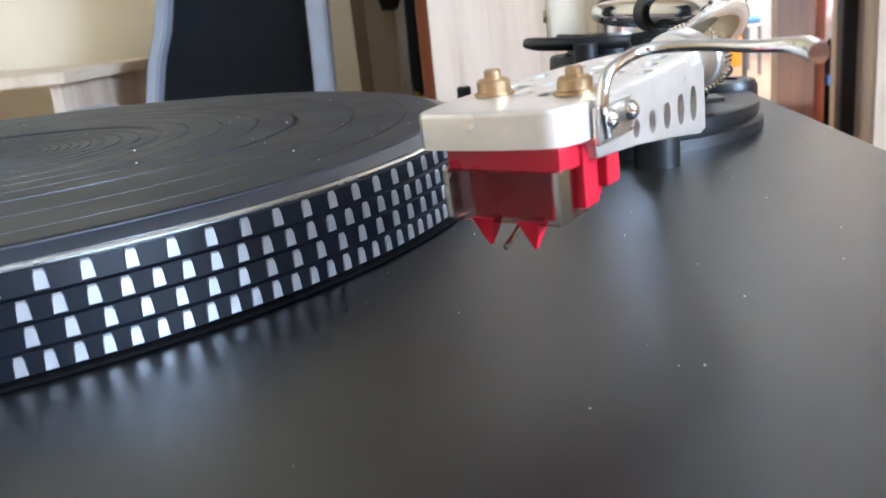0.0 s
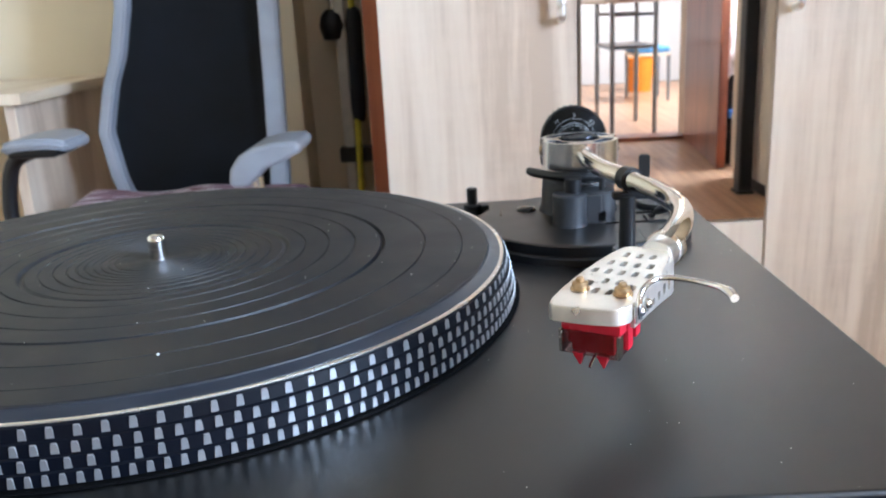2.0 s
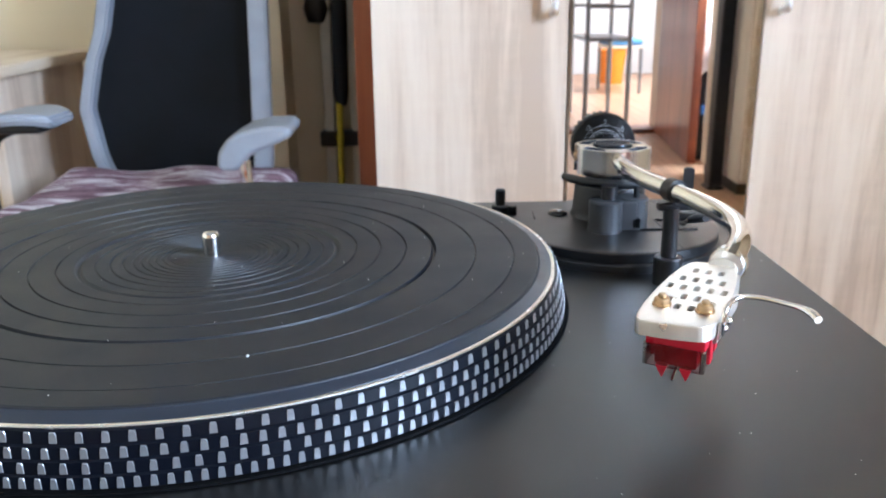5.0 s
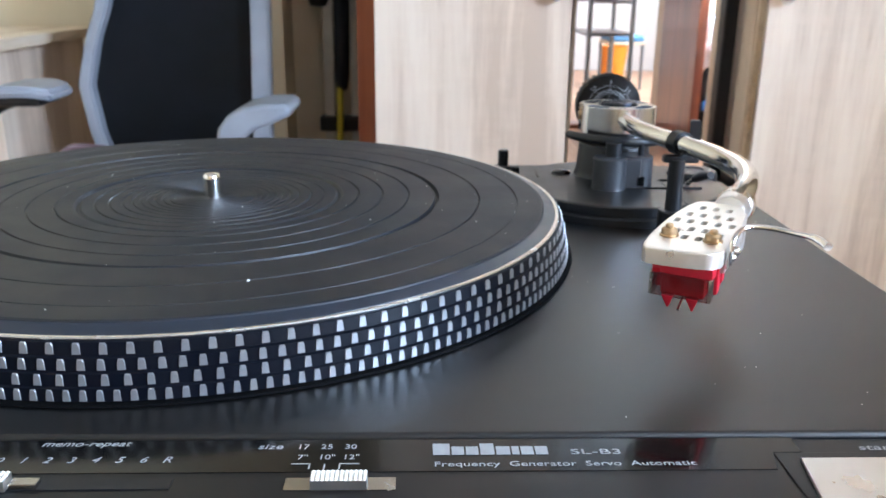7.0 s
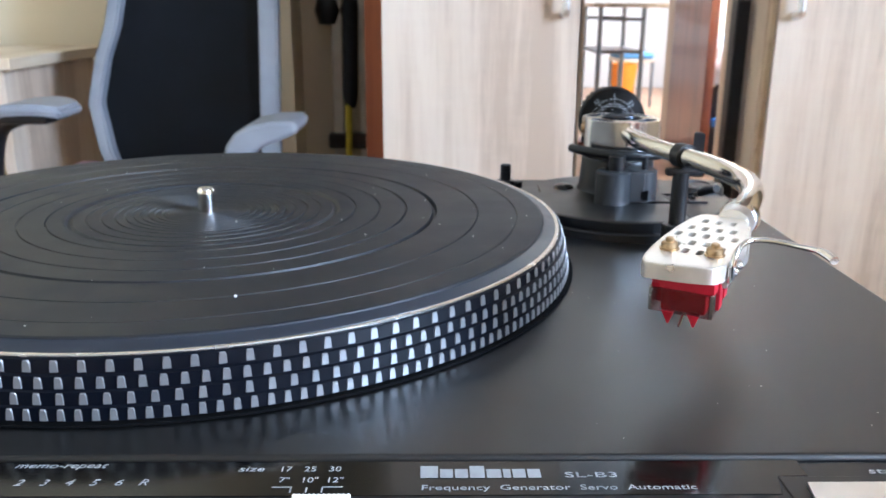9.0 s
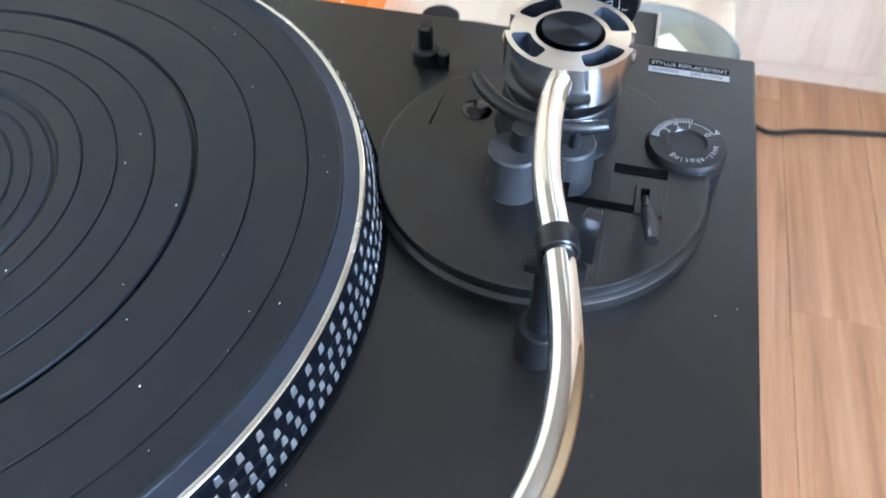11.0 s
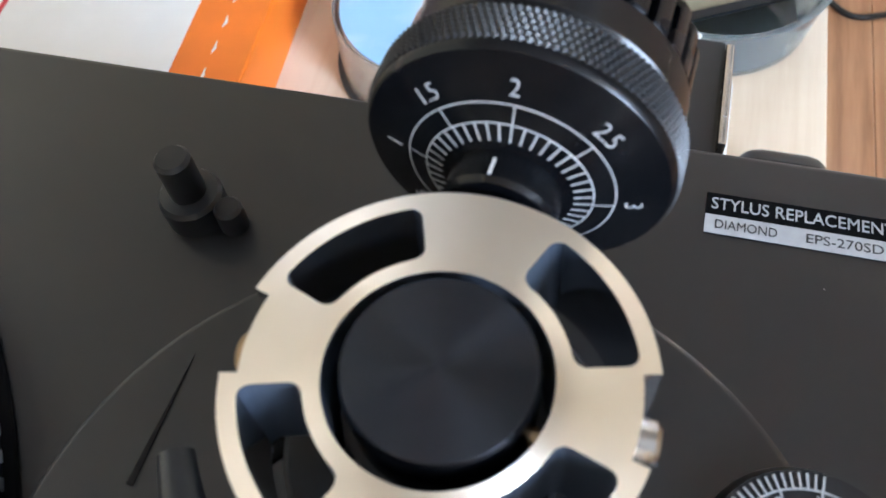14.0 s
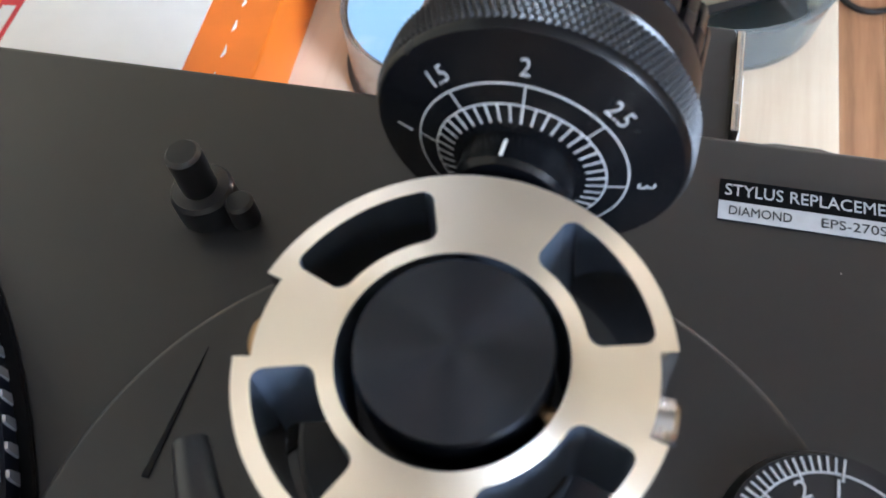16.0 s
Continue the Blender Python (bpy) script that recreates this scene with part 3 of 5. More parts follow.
lathe(bm, [(0.0042, 0.026), (0.0042, 0.0330), (0, 0.0330)], Matrix.Translation((0.1900, 0.0625, 0)), 28)
part("piston", bm, M_BLACK, base)
bm = B()
lathe(bm, [(0.0016, 0.025), (0.0016, 0.033), (0, 0.033)], Matrix.Translation((0.2052, 0.0660, 0)), 16)
part("piston", bm, M_BLACK, base)
bm = B()
arc = []
for k in range(9):
    a = radians(205 + 95 * k / 8)
    arc.append((PX + 0.031 * math.cos(a) + 0.0005, PY + 0.004 + 0.031 * math.sin(a), 0.0338 - 0.0002 * k))
tube(bm, arc, [0.0020] + [0.0024] * 7 + [0.0021], 12, True, 4)
part("lift_bar", bm, M_BLACK, base, "curved black arm lift bar")
# dome screw, shade wedge of the raised plate, slots and cue lever
bm = B()
lathe(bm, [(0.0054, ZD), (0.0053, ZD + 0.0006), (0.0046, ZD + 0.0014), (0.0024, ZD + 0.0020), (0, ZD + 0.0021)], Matrix.Translation((0.1690, 0.0950, 0)), 32)
part("screw_cap", bm, M_GLOSSPANEL, base, "flat black screw cap")
# shaded edge of the raised plate, laid on as a thin black wedge
bm = B()
prism(bm, [(0.1540, 0.0840), (0.1551, 0.0840), (0.1558, 0.1040)], ZD - 0.0005, ZD + 0.00025, 0.00005)
part("wedge_shade", bm, M_DIAL, base, "narrow dark wedge for the shaded side of a raised plate")
# slots are not sunk: matt black strips stand for the shade inside
for x0, x1, y0, y1 in ((0.2190, 0.2365, 0.0750, 0.0792), (0.2056, 0.2272, 0.0573, 0.0605)):
    bm = B()
    box(bm, x0, x1, y0, y1, ZD - 0.0004, ZD + 0.00035, 0.0001)
    part("slot", bm, M_SKIRT, base, "slot in the arm base, its shade a matt black strip")
# edge highlight along the seam, drawn as a lighter grey strip
bm = B()
box(bm, 0.2186, 0.2191, 0.0265, 0.0790, ZD - 0.0004, ZD + 0.0003)
part("seam_highlight", bm, M_GREY, base)
bm = B()
plate(bm, [[(0.2268, 0.0568), (0.2358, 0.0568), (0.2358, 0.0692), (0.2268, 0.0692)], [(0.2284, 0.0622), (0.2312, 0.0622), (0.2312, 0.0682), (0.2284, 0.0682)]], 0.0016, Matrix.Translation((0, 0, ZD + 0.0012)), 0.0003)
part("lever_mount", bm, M_BASE, base)
# shade inside the lever's slot, laid in as a matt black strip
bm = B()
box(bm, 0.2284, 0.2312, 0.0622, 0.0682, ZD - 0.0004, ZD + 0.0004)
part("slot", bm, M_SKIRT, base, "slot in the arm base, its shade a matt black strip")
bm = B()
tube(bm, [(0.2298, 0.0650, ZD), (0.2300, 0.0585, ZD + 0.0040), (0.2306, 0.0510, ZD + 0.0075)], 0.0012, 10, True, 3)
lever = part("cue_lever", bm, M_STEEL, base, "short steel cueing lever with black tip")
bm = B()
tube(bm, [(0.2304, 0.0530, ZD + 0.0066), (0.2311, 0.0450, ZD + 0.0098), (0.2318, 0.0345, ZD + 0.0125)], [0.0019, 0.0024, 0.0018], 12, True, 5)
part("tip", bm, M_BLACK, lever)

# ---- anti-skating knob
KX, KY = 0.2415, 0.0922
bm = B()
pk = [(0.0136, 0.0), (0.0136, 0.0022), (0.0131, 0.0025), (0.0131, 0.0032), (0.0136, 0.0035), (0.0136, 0.0052), (0.0131, 0.0055), (0.0131, 0.0062), (0.0136, 0.0065), (0.0136, 0.0105), (0.0130, 0.0118), (0.0126, 0.0128), (0.0066, 0.0131), (0.0062, 0.0124), (0.0, 0.0122)]
lathe(bm, pk, Matrix.Translation((KX, KY, 0)), 96)
knob = part("antiskate_knob", bm, M_BLACK, tt, "black anti-skating dial with white scale")
kz = 0.01318
for k in range(19):
    a = radians(85 + 5.0 * k)
    m = Matrix.Translation((KX, KY, kz)) @ Matrix.Rotation(a, 4, "Z")
    bm = B()
    box(bm, 0.0092 if k % 6 == 0 else 0.0100, 0.0121, -0.00014, 0.00014, -0.0002, 0.00006, 0, m)
    part("tick", bm, M_DIALPRINT, knob)
bm = B()
lathe(bm, [(0.0099, 0), (0.0099, 0.00006), (0.0102, 0.00006), (0.0102, 0)], Matrix.Translation((KX, KY, kz - 0.00003)), 48, 30, 176)
part("scale_line", bm, M_DIALPRINT, knob)
for s, a in (("0", 38), ("1", 88), ("2", 118), ("3", 148)):
    lettering("numeral", s, 0.0034, Matrix.Translation((KX, KY, kz)) @ Matrix.Rotation(radians(a - 90), 4, "Z") @ Matrix.Translation((0, 0.0081, 0)), M_DIALPRINT, knob, None, 0.00005, "CENTER")
for k, s in enumerate("anti-skating"):
    a = -5 - 10.5 * k
    lettering("letter", s, 0.0032, Matrix.Translation((KX, KY, kz)) @ Matrix.Rotation(radians(a - 90), 4, "Z") @ Matrix.Translation((0, 0.0096, 0)), M_DIALPRINT, knob, None, 0.00005, "CENTER")
bm = B()
prism(bm, [(0.0103, -0.0009), (0.0124, -0.0013), (0.0124, 0.0013)], 0, 0.00006, 0, Matrix.Translation((KX, KY, kz - 0.00003)) @ Matrix.Rotation(radians(38), 4, "Z"))
part("pointer", bm, M_DIALPRINT, knob)

# ---- stylus label
lab = B()
box(lab, 0.2268, 0.2578, 0.1470, 0.1554, -0.0002, 0.0003, 0.0001)
lab = part("sticker", lab, M_SKIRT, tt, "black and silver stylus sticker")
bm = B()
box(bm, 0.2268, 0.2578, 0.1470, 0.1508, 0.0003, 0.00036)
part("band", bm, M_DIALPRINT, lab)
lettering("print", "STYLUS REPLACEMENT", 0.0034, flat(0.2276, 0.1531, 0.00035), M_DIALPRINT, lab, 0.0294)
lettering("print", "DIAMOND", 0.0026, flat(0.2284, 0.1489, 0.00038), M_PANEL, lab, 0.0100)
lettering("print", "EPS-270SD", 0.0026, flat(0.2430, 0.1489, 0.00038), M_PANEL, lab, 0.0120)

# ---- adaptor post behind the platter
bm = B()
lathe(bm, [(0.0056, 0), (0.0056, 0.0052), (0.0050, 0.0060), (0.0031, 0.0063), (0.0031, 0.0148), (0.0025, 0.0155), (0, 0.0156)], Matrix.Translation((0.1406, 0.1338, 0)), 32)
part("cover_stop", bm, M_BLACK, tt, "small black stepped post")
bm = B()
lathe(bm, [(0.0025, 0), (0.0025, 0.005), (0.002, 0.0056), (0, 0.0057)], Matrix.Translation((0.1480, 0.1325, 0)), 24)
part("cover_stop", bm, M_BLACK, tt)

# ---- arm rest
rest_ob = B()
lathe(rest_ob, [(0.0066, 0), (0.0066, 0.0118), (0.0060, 0.0128), (0.0037, 0.0130), (0.0035, 0.0360), (0, 0.0360)], Matrix.Translation((0.2055, 0.0055, 0)), 32)
rest_ob = part("arm_rest", rest_ob, M_BLACK, tt, "black arm rest post with clip")
bm = B()
lathe(bm, [(0.0044, -0.0032), (0.0054, -0.0032), (0.0054, 0.0032), (0.0044, 0.0032), (0.0044, -0.0032)], Matrix.Translation((0.2066, 0.0078, 0.0430)) @ Matrix.Rotation(radians(15), 4, "Z") @ Matrix.Rotation(radians(90), 4, "X"), 32)
part("clip", bm, M_BLACK, rest_ob)
bm = B()
box(bm, 0.1990, 0.2150, 0.0040, 0.0085, 0.0345, 0.0380, 0.001)
part("cradle", bm, M_BLACK, rest_ob)
bm = B()
prism(bm, [(0.2112, 0.0100), (0.2158, 0.0090), (0.2160, 0.0130), (0.2122, 0.0135)], 0.0360, 0.0528, 0.0008)
part("prong", bm, M_BLACK, rest_ob)

# ---- tonearm
arm = B()
TZ = 0.0430
TUBE = [(PX, PY - 0.0170, TZ), (0.1969, 0.0660, TZ), (0.1977, 0.0500, TZ), (0.2008, 0.0290, TZ), (0.2075, 0.0040, TZ), (0.2126, -0.0200, TZ), (0.2140, -0.0370, TZ), (0.2130, -0.0520, TZ), (0.2094, -0.0655, TZ - 0.0008), (0.2046, -0.0750, TZ - 0.0022), (0.1995, -0.0818, TZ - 0.0046)]
tube(arm, TUBE, 0.0042, 28, True, 10)
arm = part("tonearm", arm, M_CHROME, tt, "chrome S-shaped tonearm tube")
# gimbal ring: spokes, pockets and bearing notches
RO, RI, PI_, PO, NO = 0.0205, 0.0109, 0.0126, 0.0187, 0.0188
POCK = ((14.5, 64), (109, 160), (196, 243), (291, 342))
NOTCH = ((-13, 12), (166, 192))


def polar(r, a):
    return (r * math.cos(radians(a)), r * math.sin(radians(a)))


def rounded_pocket(a0, a1, r0, r1, fil):
    """Outline of an annular slot with rounded corners."""
    pts = []
    for a, r, sa, sr, swap in ((a1, r1, -1, -1, False), (a0, r1, 1, -1, True), (a0, r0, 1, 1, False), (a1, r0, -1, 1, True)):
        da = math.degrees(fil / r)
        for k in range(6):
            t = radians(18 * k)
            u, v = (math.cos(t), math.sin(t)) if swap else (math.sin(t), math.cos(t))
            pts.append((r + sr * fil * (1 - u), a + sa * da * (1 - v)))
    out_ = []
    for i_, (r, a) in enumerate(pts):
        out_.append((r, a))
        if i_ in (5, 17):
            a_to = pts[i_ + 1][1]
            out_ += [(r, a + (a_to - a) * k / 12) for k in range(1, 12)]
    return [polar(r, a) for r, a in out_]


def ring_mesh():
    loop = []
    for lo, hi, nlo, nhi in ((12, 166, -13, 12), (192, 347, 166, 192)):
        loop += [(NO, nlo + (nhi - nlo) * k / 8) for k in range(9)]
        loop += [(RO, lo + (hi - lo) * k / 64) for k in range(65)]
    loops = [[polar(r, a) for r, a in loop], [polar(RI, 360 * k / 96) for k in range(96)]]
    loops += [rounded_pocket(a0, a1, PI_, PO, 0.0013) for a0, a1 in POCK]
    return plate(B(), loops, 0.0142, Matrix.Translation((PX, PY, RZ)))


M_RING, nt, b = mat_base("turned_aluminium")
tc = nt.nodes.new("ShaderNodeTexCoord")
sub = nt.nodes.new("ShaderNodeVectorMath")
sub.operation = "SUBTRACT"
sub.inputs[1].default_value = (PX, PY, 0)
nt.links.new(tc.outputs["Object"], sub.inputs[0])
wave = nt.nodes.new("ShaderNodeTexWave")
wave.wave_type, wave.rings_direction = "RINGS", "Z"
wave.inputs["Scale"].default_value = 900
wave.inputs["Distortion"].default_value = 0.4
nt.links.new(sub.outputs[0], wave.inputs["Vector"])
b.inputs["Base Color"].default_value = (0.86, 0.79, 0.68, 1)
b.inputs["Metallic"].default_value = 1
gn = noise_tex(nt, 120, 3)
rr2 = ramp(nt, gn.outputs[0], [(0.3, (0.30,) * 3), (0.7, (0.38,) * 3)])
nt.links.new(rr2.outputs[0], b.inputs["Roughness"])
bump(nt, b, wave.outputs[0], 0.8, 0.00011)
ring = part("gimbal_ring", ring_mesh(), M_RING, arm, "bearing ring with turned silver top and four pockets coloured dark for shade", 30)
# pocket walls: dark reflections of the bare metal put into a blue-black colour
M_POCKET_SHADE = surface("pocket_wall_shade", (0.095, 0.115, 0.150), 0.34, 0.6, 0.1, 90, 4000, 0.08, 0.5, 0.05, 0.00005)
ring.data.materials.append(M_POCKET_SHADE)
ring.data.materials.append(surface("turned_side", (0.80, 0.80, 0.80), 0.17, 1, 0.04, 90, 4000, 0.03, 0.5, 0.04, 0.00003))
for f in ring.data.polygons:
    if abs(f.normal.z) < 0.5 and math.hypot(f.center.x - PX, f.center.y - PY) < NO - 0.0002:
        f.material_index = 1
    elif abs(f.normal.z) < 0.5:
        f.material_index = 2

M_CAP, nt, b = mat_base("spun_black")
b.inputs["Base Color"].default_value = (0.040, 0.045, 0.058, 1)
b.inputs["Metallic"].default_value = 1.0
b.inputs["Roughness"].default_value = 0.24
tc = nt.nodes.new("ShaderNodeTexCoord")
sh = nt.nodes.new("ShaderNodeVectorMath")
sh.operation = "SUBTRACT"
sh.inputs[1].default_value = (PX + 0.0002, PY + 0.0002, 0)
nt.links.new(tc.outputs["Object"], sh.inputs[0])
wave = nt.nodes.new("ShaderNodeTexWave")
wave.wave_type, wave.rings_direction = "RINGS", "Z"
wave.inputs["Scale"].default_value = 1050
wave.inputs["Distortion"].default_value = 0.5
nt.links.new(sh.outputs[0], wave.inputs["Vector"])
bump(nt, b, wave.outputs[0], 0.7, 0.00006)
bm = B()
lathe(bm, [(0.0094, RZ - 0.010), (0.0094, RZ + 0.0009), (0.0091, RZ + 0.0014), (0.0, RZ + 0.00145)], Matrix.Translation((PX + 0.0002, PY + 0.0002, 0)), 96)
part("pivot_cap", bm, M_CAP, arm, "spun black pivot cap")
bm = B()
lathe(bm, [(0.0100, RZ - 0.0142), (0.0100, RZ - 0.007), (0, RZ - 0.007)], Matrix.Translation((PX, PY, 0)), 48)
part("bearing_core", bm, M_BLACK, arm)
for a in (-1, 179):
    m = Matrix.Translation((PX, PY, RZ - 0.0058)) @ Matrix.Rotation(radians(a), 4, "Z") @ Matrix.Rotation(radians(90), 4, "Y")
    bm = B()
    lathe(bm, [(0.0019, 0.0150), (0.0024, 0.0186), (0.0024, 0.0206), (0.0019, 0.0211), (0, 0.0211)], m, 24)
    part("bearing_screw", bm, M_BRASS if a > 90 else M_STEEL, arm, "slotted bearing screw")
    bm = B()
    box(bm, -0.0003, 0.0003, -0.0019, 0.0019, 0.0209, 0.02125, 0, m)
    part("screw_slot", bm, M_BLACK, arm)
m = Matrix.Translation((PX, PY, RZ - 0.0058)) @ Matrix.Rotation(radians(-12), 4, "Z") @ Matrix.Rotation(radians(90), 4, "Y")
bm = B()
lathe(bm, [(0.0010, 0.0085), (0.0010, 0.0125)], m, 12)
part("bearing_pin", bm, M_BRASS, arm)

# tail: hub, dial and counterweight along the tail axis
DX, DY, DZ, DR = 0.1992, 0.1222, 0.0430, 0.0181
CONE = 0.30     # the face rises towards its middle
AX = Matrix.Translation((DX, DY, DZ)) @ Matrix.Rotation(radians(-4.5), 4, "Z") @ Matrix.Rotation(radians(90), 4, "X")


def tail(profile, seg=96):
    """Profile of (radius, distance behind the dial's face)."""
    bm = B()
    lathe(bm, [(r, -d) for r, d in profile], AX, seg)
    return bm


part("tail_hub", tail([(0, -0.0076), (0.0060, -0.0075), (0.0066, -0.0069), (0.0066, 0.001), (0, 0.001)], 48), M_DIAL, arm, "black hub with a white index")
part("tail_tube", tail([(0, -0.0130), (0.0030, -0.0130), (0.0030, 0.030), (0, 0.030)], 32), M_BLACK, arm)
dial = part("stylus_dial", tail([(0.0052, -0.0002 - CONE * 0.013), (0.0052, -CONE * 0.013), (DR - 0.0004, -CONE * 0.0004), (DR, 0.0004), (DR + 0.0002, 0.0011), (DR + 0.0002, 0.0058), (DR - 0.0006, 0.0064), (0.005, 0.0064)]), M_DIAL, arm, "black stylus pressure dial")
# knurling on the dial's edge
bm = B()
nk = 132
for i in range(nk):
    for j in range(6):
        a = 360 * (i + 0.5 * (j % 2)) / nk
        m = AX @ Matrix.Rotation(radians(a), 4, "Z") @ Matrix.Translation((DR + 0.0002, 0, -0.0014 - 0.00082 * j)) @ Matrix.Rotation(radians(90), 4, "Y")
        bmesh.ops.create_cone(bm, cap_ends=False, segments=4, radius1=0.00056, radius2=0.00003, depth=0.00045, matrix=m @ Matrix.Translation((0, 0, 0.0002)))
part("knurl", bm, M_BLACK, dial, "diamond knurled edge", 10)["kind"] = "stuff"
weight = part("counterweight", tail([(0.004, 0.0064), (0.0170, 0.0064), (0.0168, 0.0068), (0.0175, 0.0076), (0.0175, 0.0122), (0.0168, 0.0130), (0.004, 0.0130)]), M_DIAL, arm, "black fluted counterweight")


def fluted_crown(n, levels):
    """Ring of rounded flutes along the tail; levels are (distance behind the face, ridge radius, groove radius)."""
    bm = B()
    rings = []
    for d, hi, lo in levels:
        ring_ = []
        for i in range(n):
            for u, r in ((0.0, lo), (0.20, lo), (0.28, hi - 0.0002), (0.40, hi), (0.80, hi), (0.92, hi - 0.0002)):
                a = 2 * math.pi * (i + u) / n
                ring_.append(bm.verts.new(AX @ Vector((r * math.cos(a), r * math.sin(a), -d))))
        rings.append(ring_)
    m_ = len(rings[0])
    for p, q in zip(rings, rings[1:]):
        for k in range(m_):
            bm.faces.new((p[k], p[(k + 1) % m_], q[(k + 1) % m_], q[k]))
    bm.faces.new(rings[-1])
    bmesh.ops.recalc_face_normals(bm, faces=bm.faces)
    return bm


part("crown", fluted_crown(30, ((0.0128, 0.0164, 0.0160), (0.0133, 0.0173, 0.0160), (0.0202, 0.0173, 0.0160), (0.0212, 0.0165, 0.0156), (0.0216, 0.0150, 0.0150))), M_DIAL, weight, "fluted black grip", 30)
# dial print


def on_dial(a, r, lift=0.00008):
    """A text plane on the face, at the angle a from upright (clockwise) and radius r."""
    return AX @ Matrix.Rotation(radians(-a), 4, "Z") @ Matrix.Translation((0, r, lift + CONE * (DR - r))) @ Matrix.Rotation(-math.atan(CONE), 4, "X")


for s, a in (("0.5", -128), ("1", -84), ("1.5", -41), ("2", 2), ("2.5", 47), ("3", 95), ("0", 160)):
    lettering("numeral", s, 0.0030, on_dial(a - 1, 0.0140) @ Matrix.Diagonal((0.86, 1, 1, 1)), M_DIALPRINT, dial, None, 0.00004, "CENTER", 0.0, -0.00002)
    bm = B()
    box(bm, -0.00009, 0.00009, -0.0025, 0.0000, 0, 0.00005, 0, on_dial(a, 0.0121, 0.0))
    part("scale_line", bm, M_DIALPRINT, dial)
for r in (0.0121, 0.0098):
    h0 = CONE * (DR - r)
    bm = B()
    lathe(bm, [(r - 0.00009, h0), (r - 0.00009, h0 + 0.00008), (r + 0.00009, h0 + 0.00003), (r + 0.00009, h0 - 0.00006)], AX, 96)
    part("scale_ring", bm, M_DIALPRINT, dial)
for k in range(43):
    bm = B()
    box(bm, -0.00012, 0.00012, -0.0022, 0.0, 0, 0.00005, 0, on_dial(2 + 360 * k / 43, 0.0098, 0.0))
    part("tick", bm, M_DIALPRINT, dial)
bm = B()
box(bm, -0.00018, 0.00018, 0.0065, 0.00668, 0.0046, 0.0068, 0, AX @ Matrix.Rotation(radians(8), 4, "Z"))
part("index", bm, M_WHITE, arm)

# headshell
HA = -31.0
HM = Matrix.Translation((0.1951, -0.0875, 0.0393)) @ Matrix.Rotation(radians(HA), 4, "Z") @ Matrix.Rotation(radians(2.1), 4, "X")   # +y runs towards the tail
half = [(-0.0035, 0.0020), (-0.0085, 0.0016), (-0.0106, -0.0004), (-0.0122, -0.0060), (-0.0136, -0.0160), (-0.0145, -0.0290), (-0.0147, -0.0420), (-0.0142, -0.0500), (-0.0134, -0.0538), (-0.0118, -0.0552), (-0.0070, -0.0551)]
out = half + [(-0.0010, -0.0545), (0.0045, -0.0533), (0.0068, -0.0524), (0.0086, -0.0494), (0.0091, -0.0430), (0.0092, -0.0330), (0.0088, -0.0220), (0.0077, -0.0110), (0.0060, -0.0030), (0.0042, 0.0006), (0.0016, 0.0019)]


def oblong(x, y, rx, ry, n=16):
    """A slot with round ends, long way along y."""
    t = [2 * math.pi * (i + 0.5) / n for i in range(n)]
    return [(x + rx * math.cos(a), y + math.copysign(ry - rx, math.sin(a)) + rx * math.sin(a)) for a in t]


def shell_mesh():
    """Top plate with staggered rows of oblong holes and the two mounting slots."""
    holes = []
    for y, first, n in ((-0.0079, -0.0066, 3), (-0.0166, -0.0088, 4), (-0.0246, -0.0109, 5), (-0.0327, -0.0045, 2), (-0.0411, -0.0044, 2)):
        holes += [oblong(first + 0.00427 * c, y, 0.00105, 0.0023) for c in range(n)]
    holes += [oblong(x, -0.0392, 0.0018, 0.0058) for x in (-0.0089, 0.0041)]
    return plate(B(), [out] + holes, 0.0050, HM, 0.0009)


shell = part("headshell", shell_mesh(), M_SHELL, arm, "cast silver headshell with oblong holes", 40)
# cast side flange, deeper towards the collar, with a row of growing oval holes
FM = HM @ Matrix.Translation((0.0066, 0, 0)) @ Matrix.Rotation(radians(3.2), 4, "Z") @ Matrix(((0, 0, 1, 0), (1, 0, 0, 0), (0, 1, 0, 0), (0, 0, 0, 1)))
fl_out = [(-0.047, -0.0046), (-0.002, -0.0016), (-0.0005, -0.0030), (-0.0005, -0.0134), (-0.003, -0.0138), (-0.016, -0.0116), (-0.032, -0.0092), (-0.046, -0.0078)]
ov = [oval(-0.0325 + 0.0064 * k, -0.0067 - 0.00030 * k, 0.0013 + 0.00012 * k, 0.0014 + 0.00040 * k) for k in range(5)]
part("side_flange", plate(B(), [fl_out] + ov, 0.0014, FM, 0.0003), M_SHELL, shell, "cast side flange with oval holes", 40)
for x in (-0.0089, 0.0041):
    m = HM @ Matrix.Translation((x, -0.0416, 0))
    bm = B()
    lathe(bm, [(0, 0.0001), (0.0029, 0.0001), (0.0029, 0.0005), (0.0024, 0.0006), (0.0024, 0.0020), (0.0020, 0.0024), (0.0012, 0.0025), (0.0012, 0.0034), (0.0009, 0.0037), (0, 0.0037)], m, 24)
    part("mount_screw", bm, M_BRASS, shell, "small metal mounting nut")
# collar
bm = B()
dirv = Vector((math.sin(radians(-HA)), math.cos(radians(-HA)), 0))
CM = Matrix.Translation(HM @ Vector((0.0004, 0.0058, -0.0026))) @ dirv.to_track_quat("Z", "Y").to_matrix().to_4x4()
lathe(bm, [(0, -0.0060), (0.0052, -0.0060), (0.0056, -0.0050), (0.0057, 0.0018), (0.0054, 0.0022), (0.0060, 0.0028), (0.0060, 0.0074), (0.0048, 0.0084), (0, 0.0084)], CM, 48)
col = part("collar", bm, M_ALU, arm, "knurled chrome locking collar")
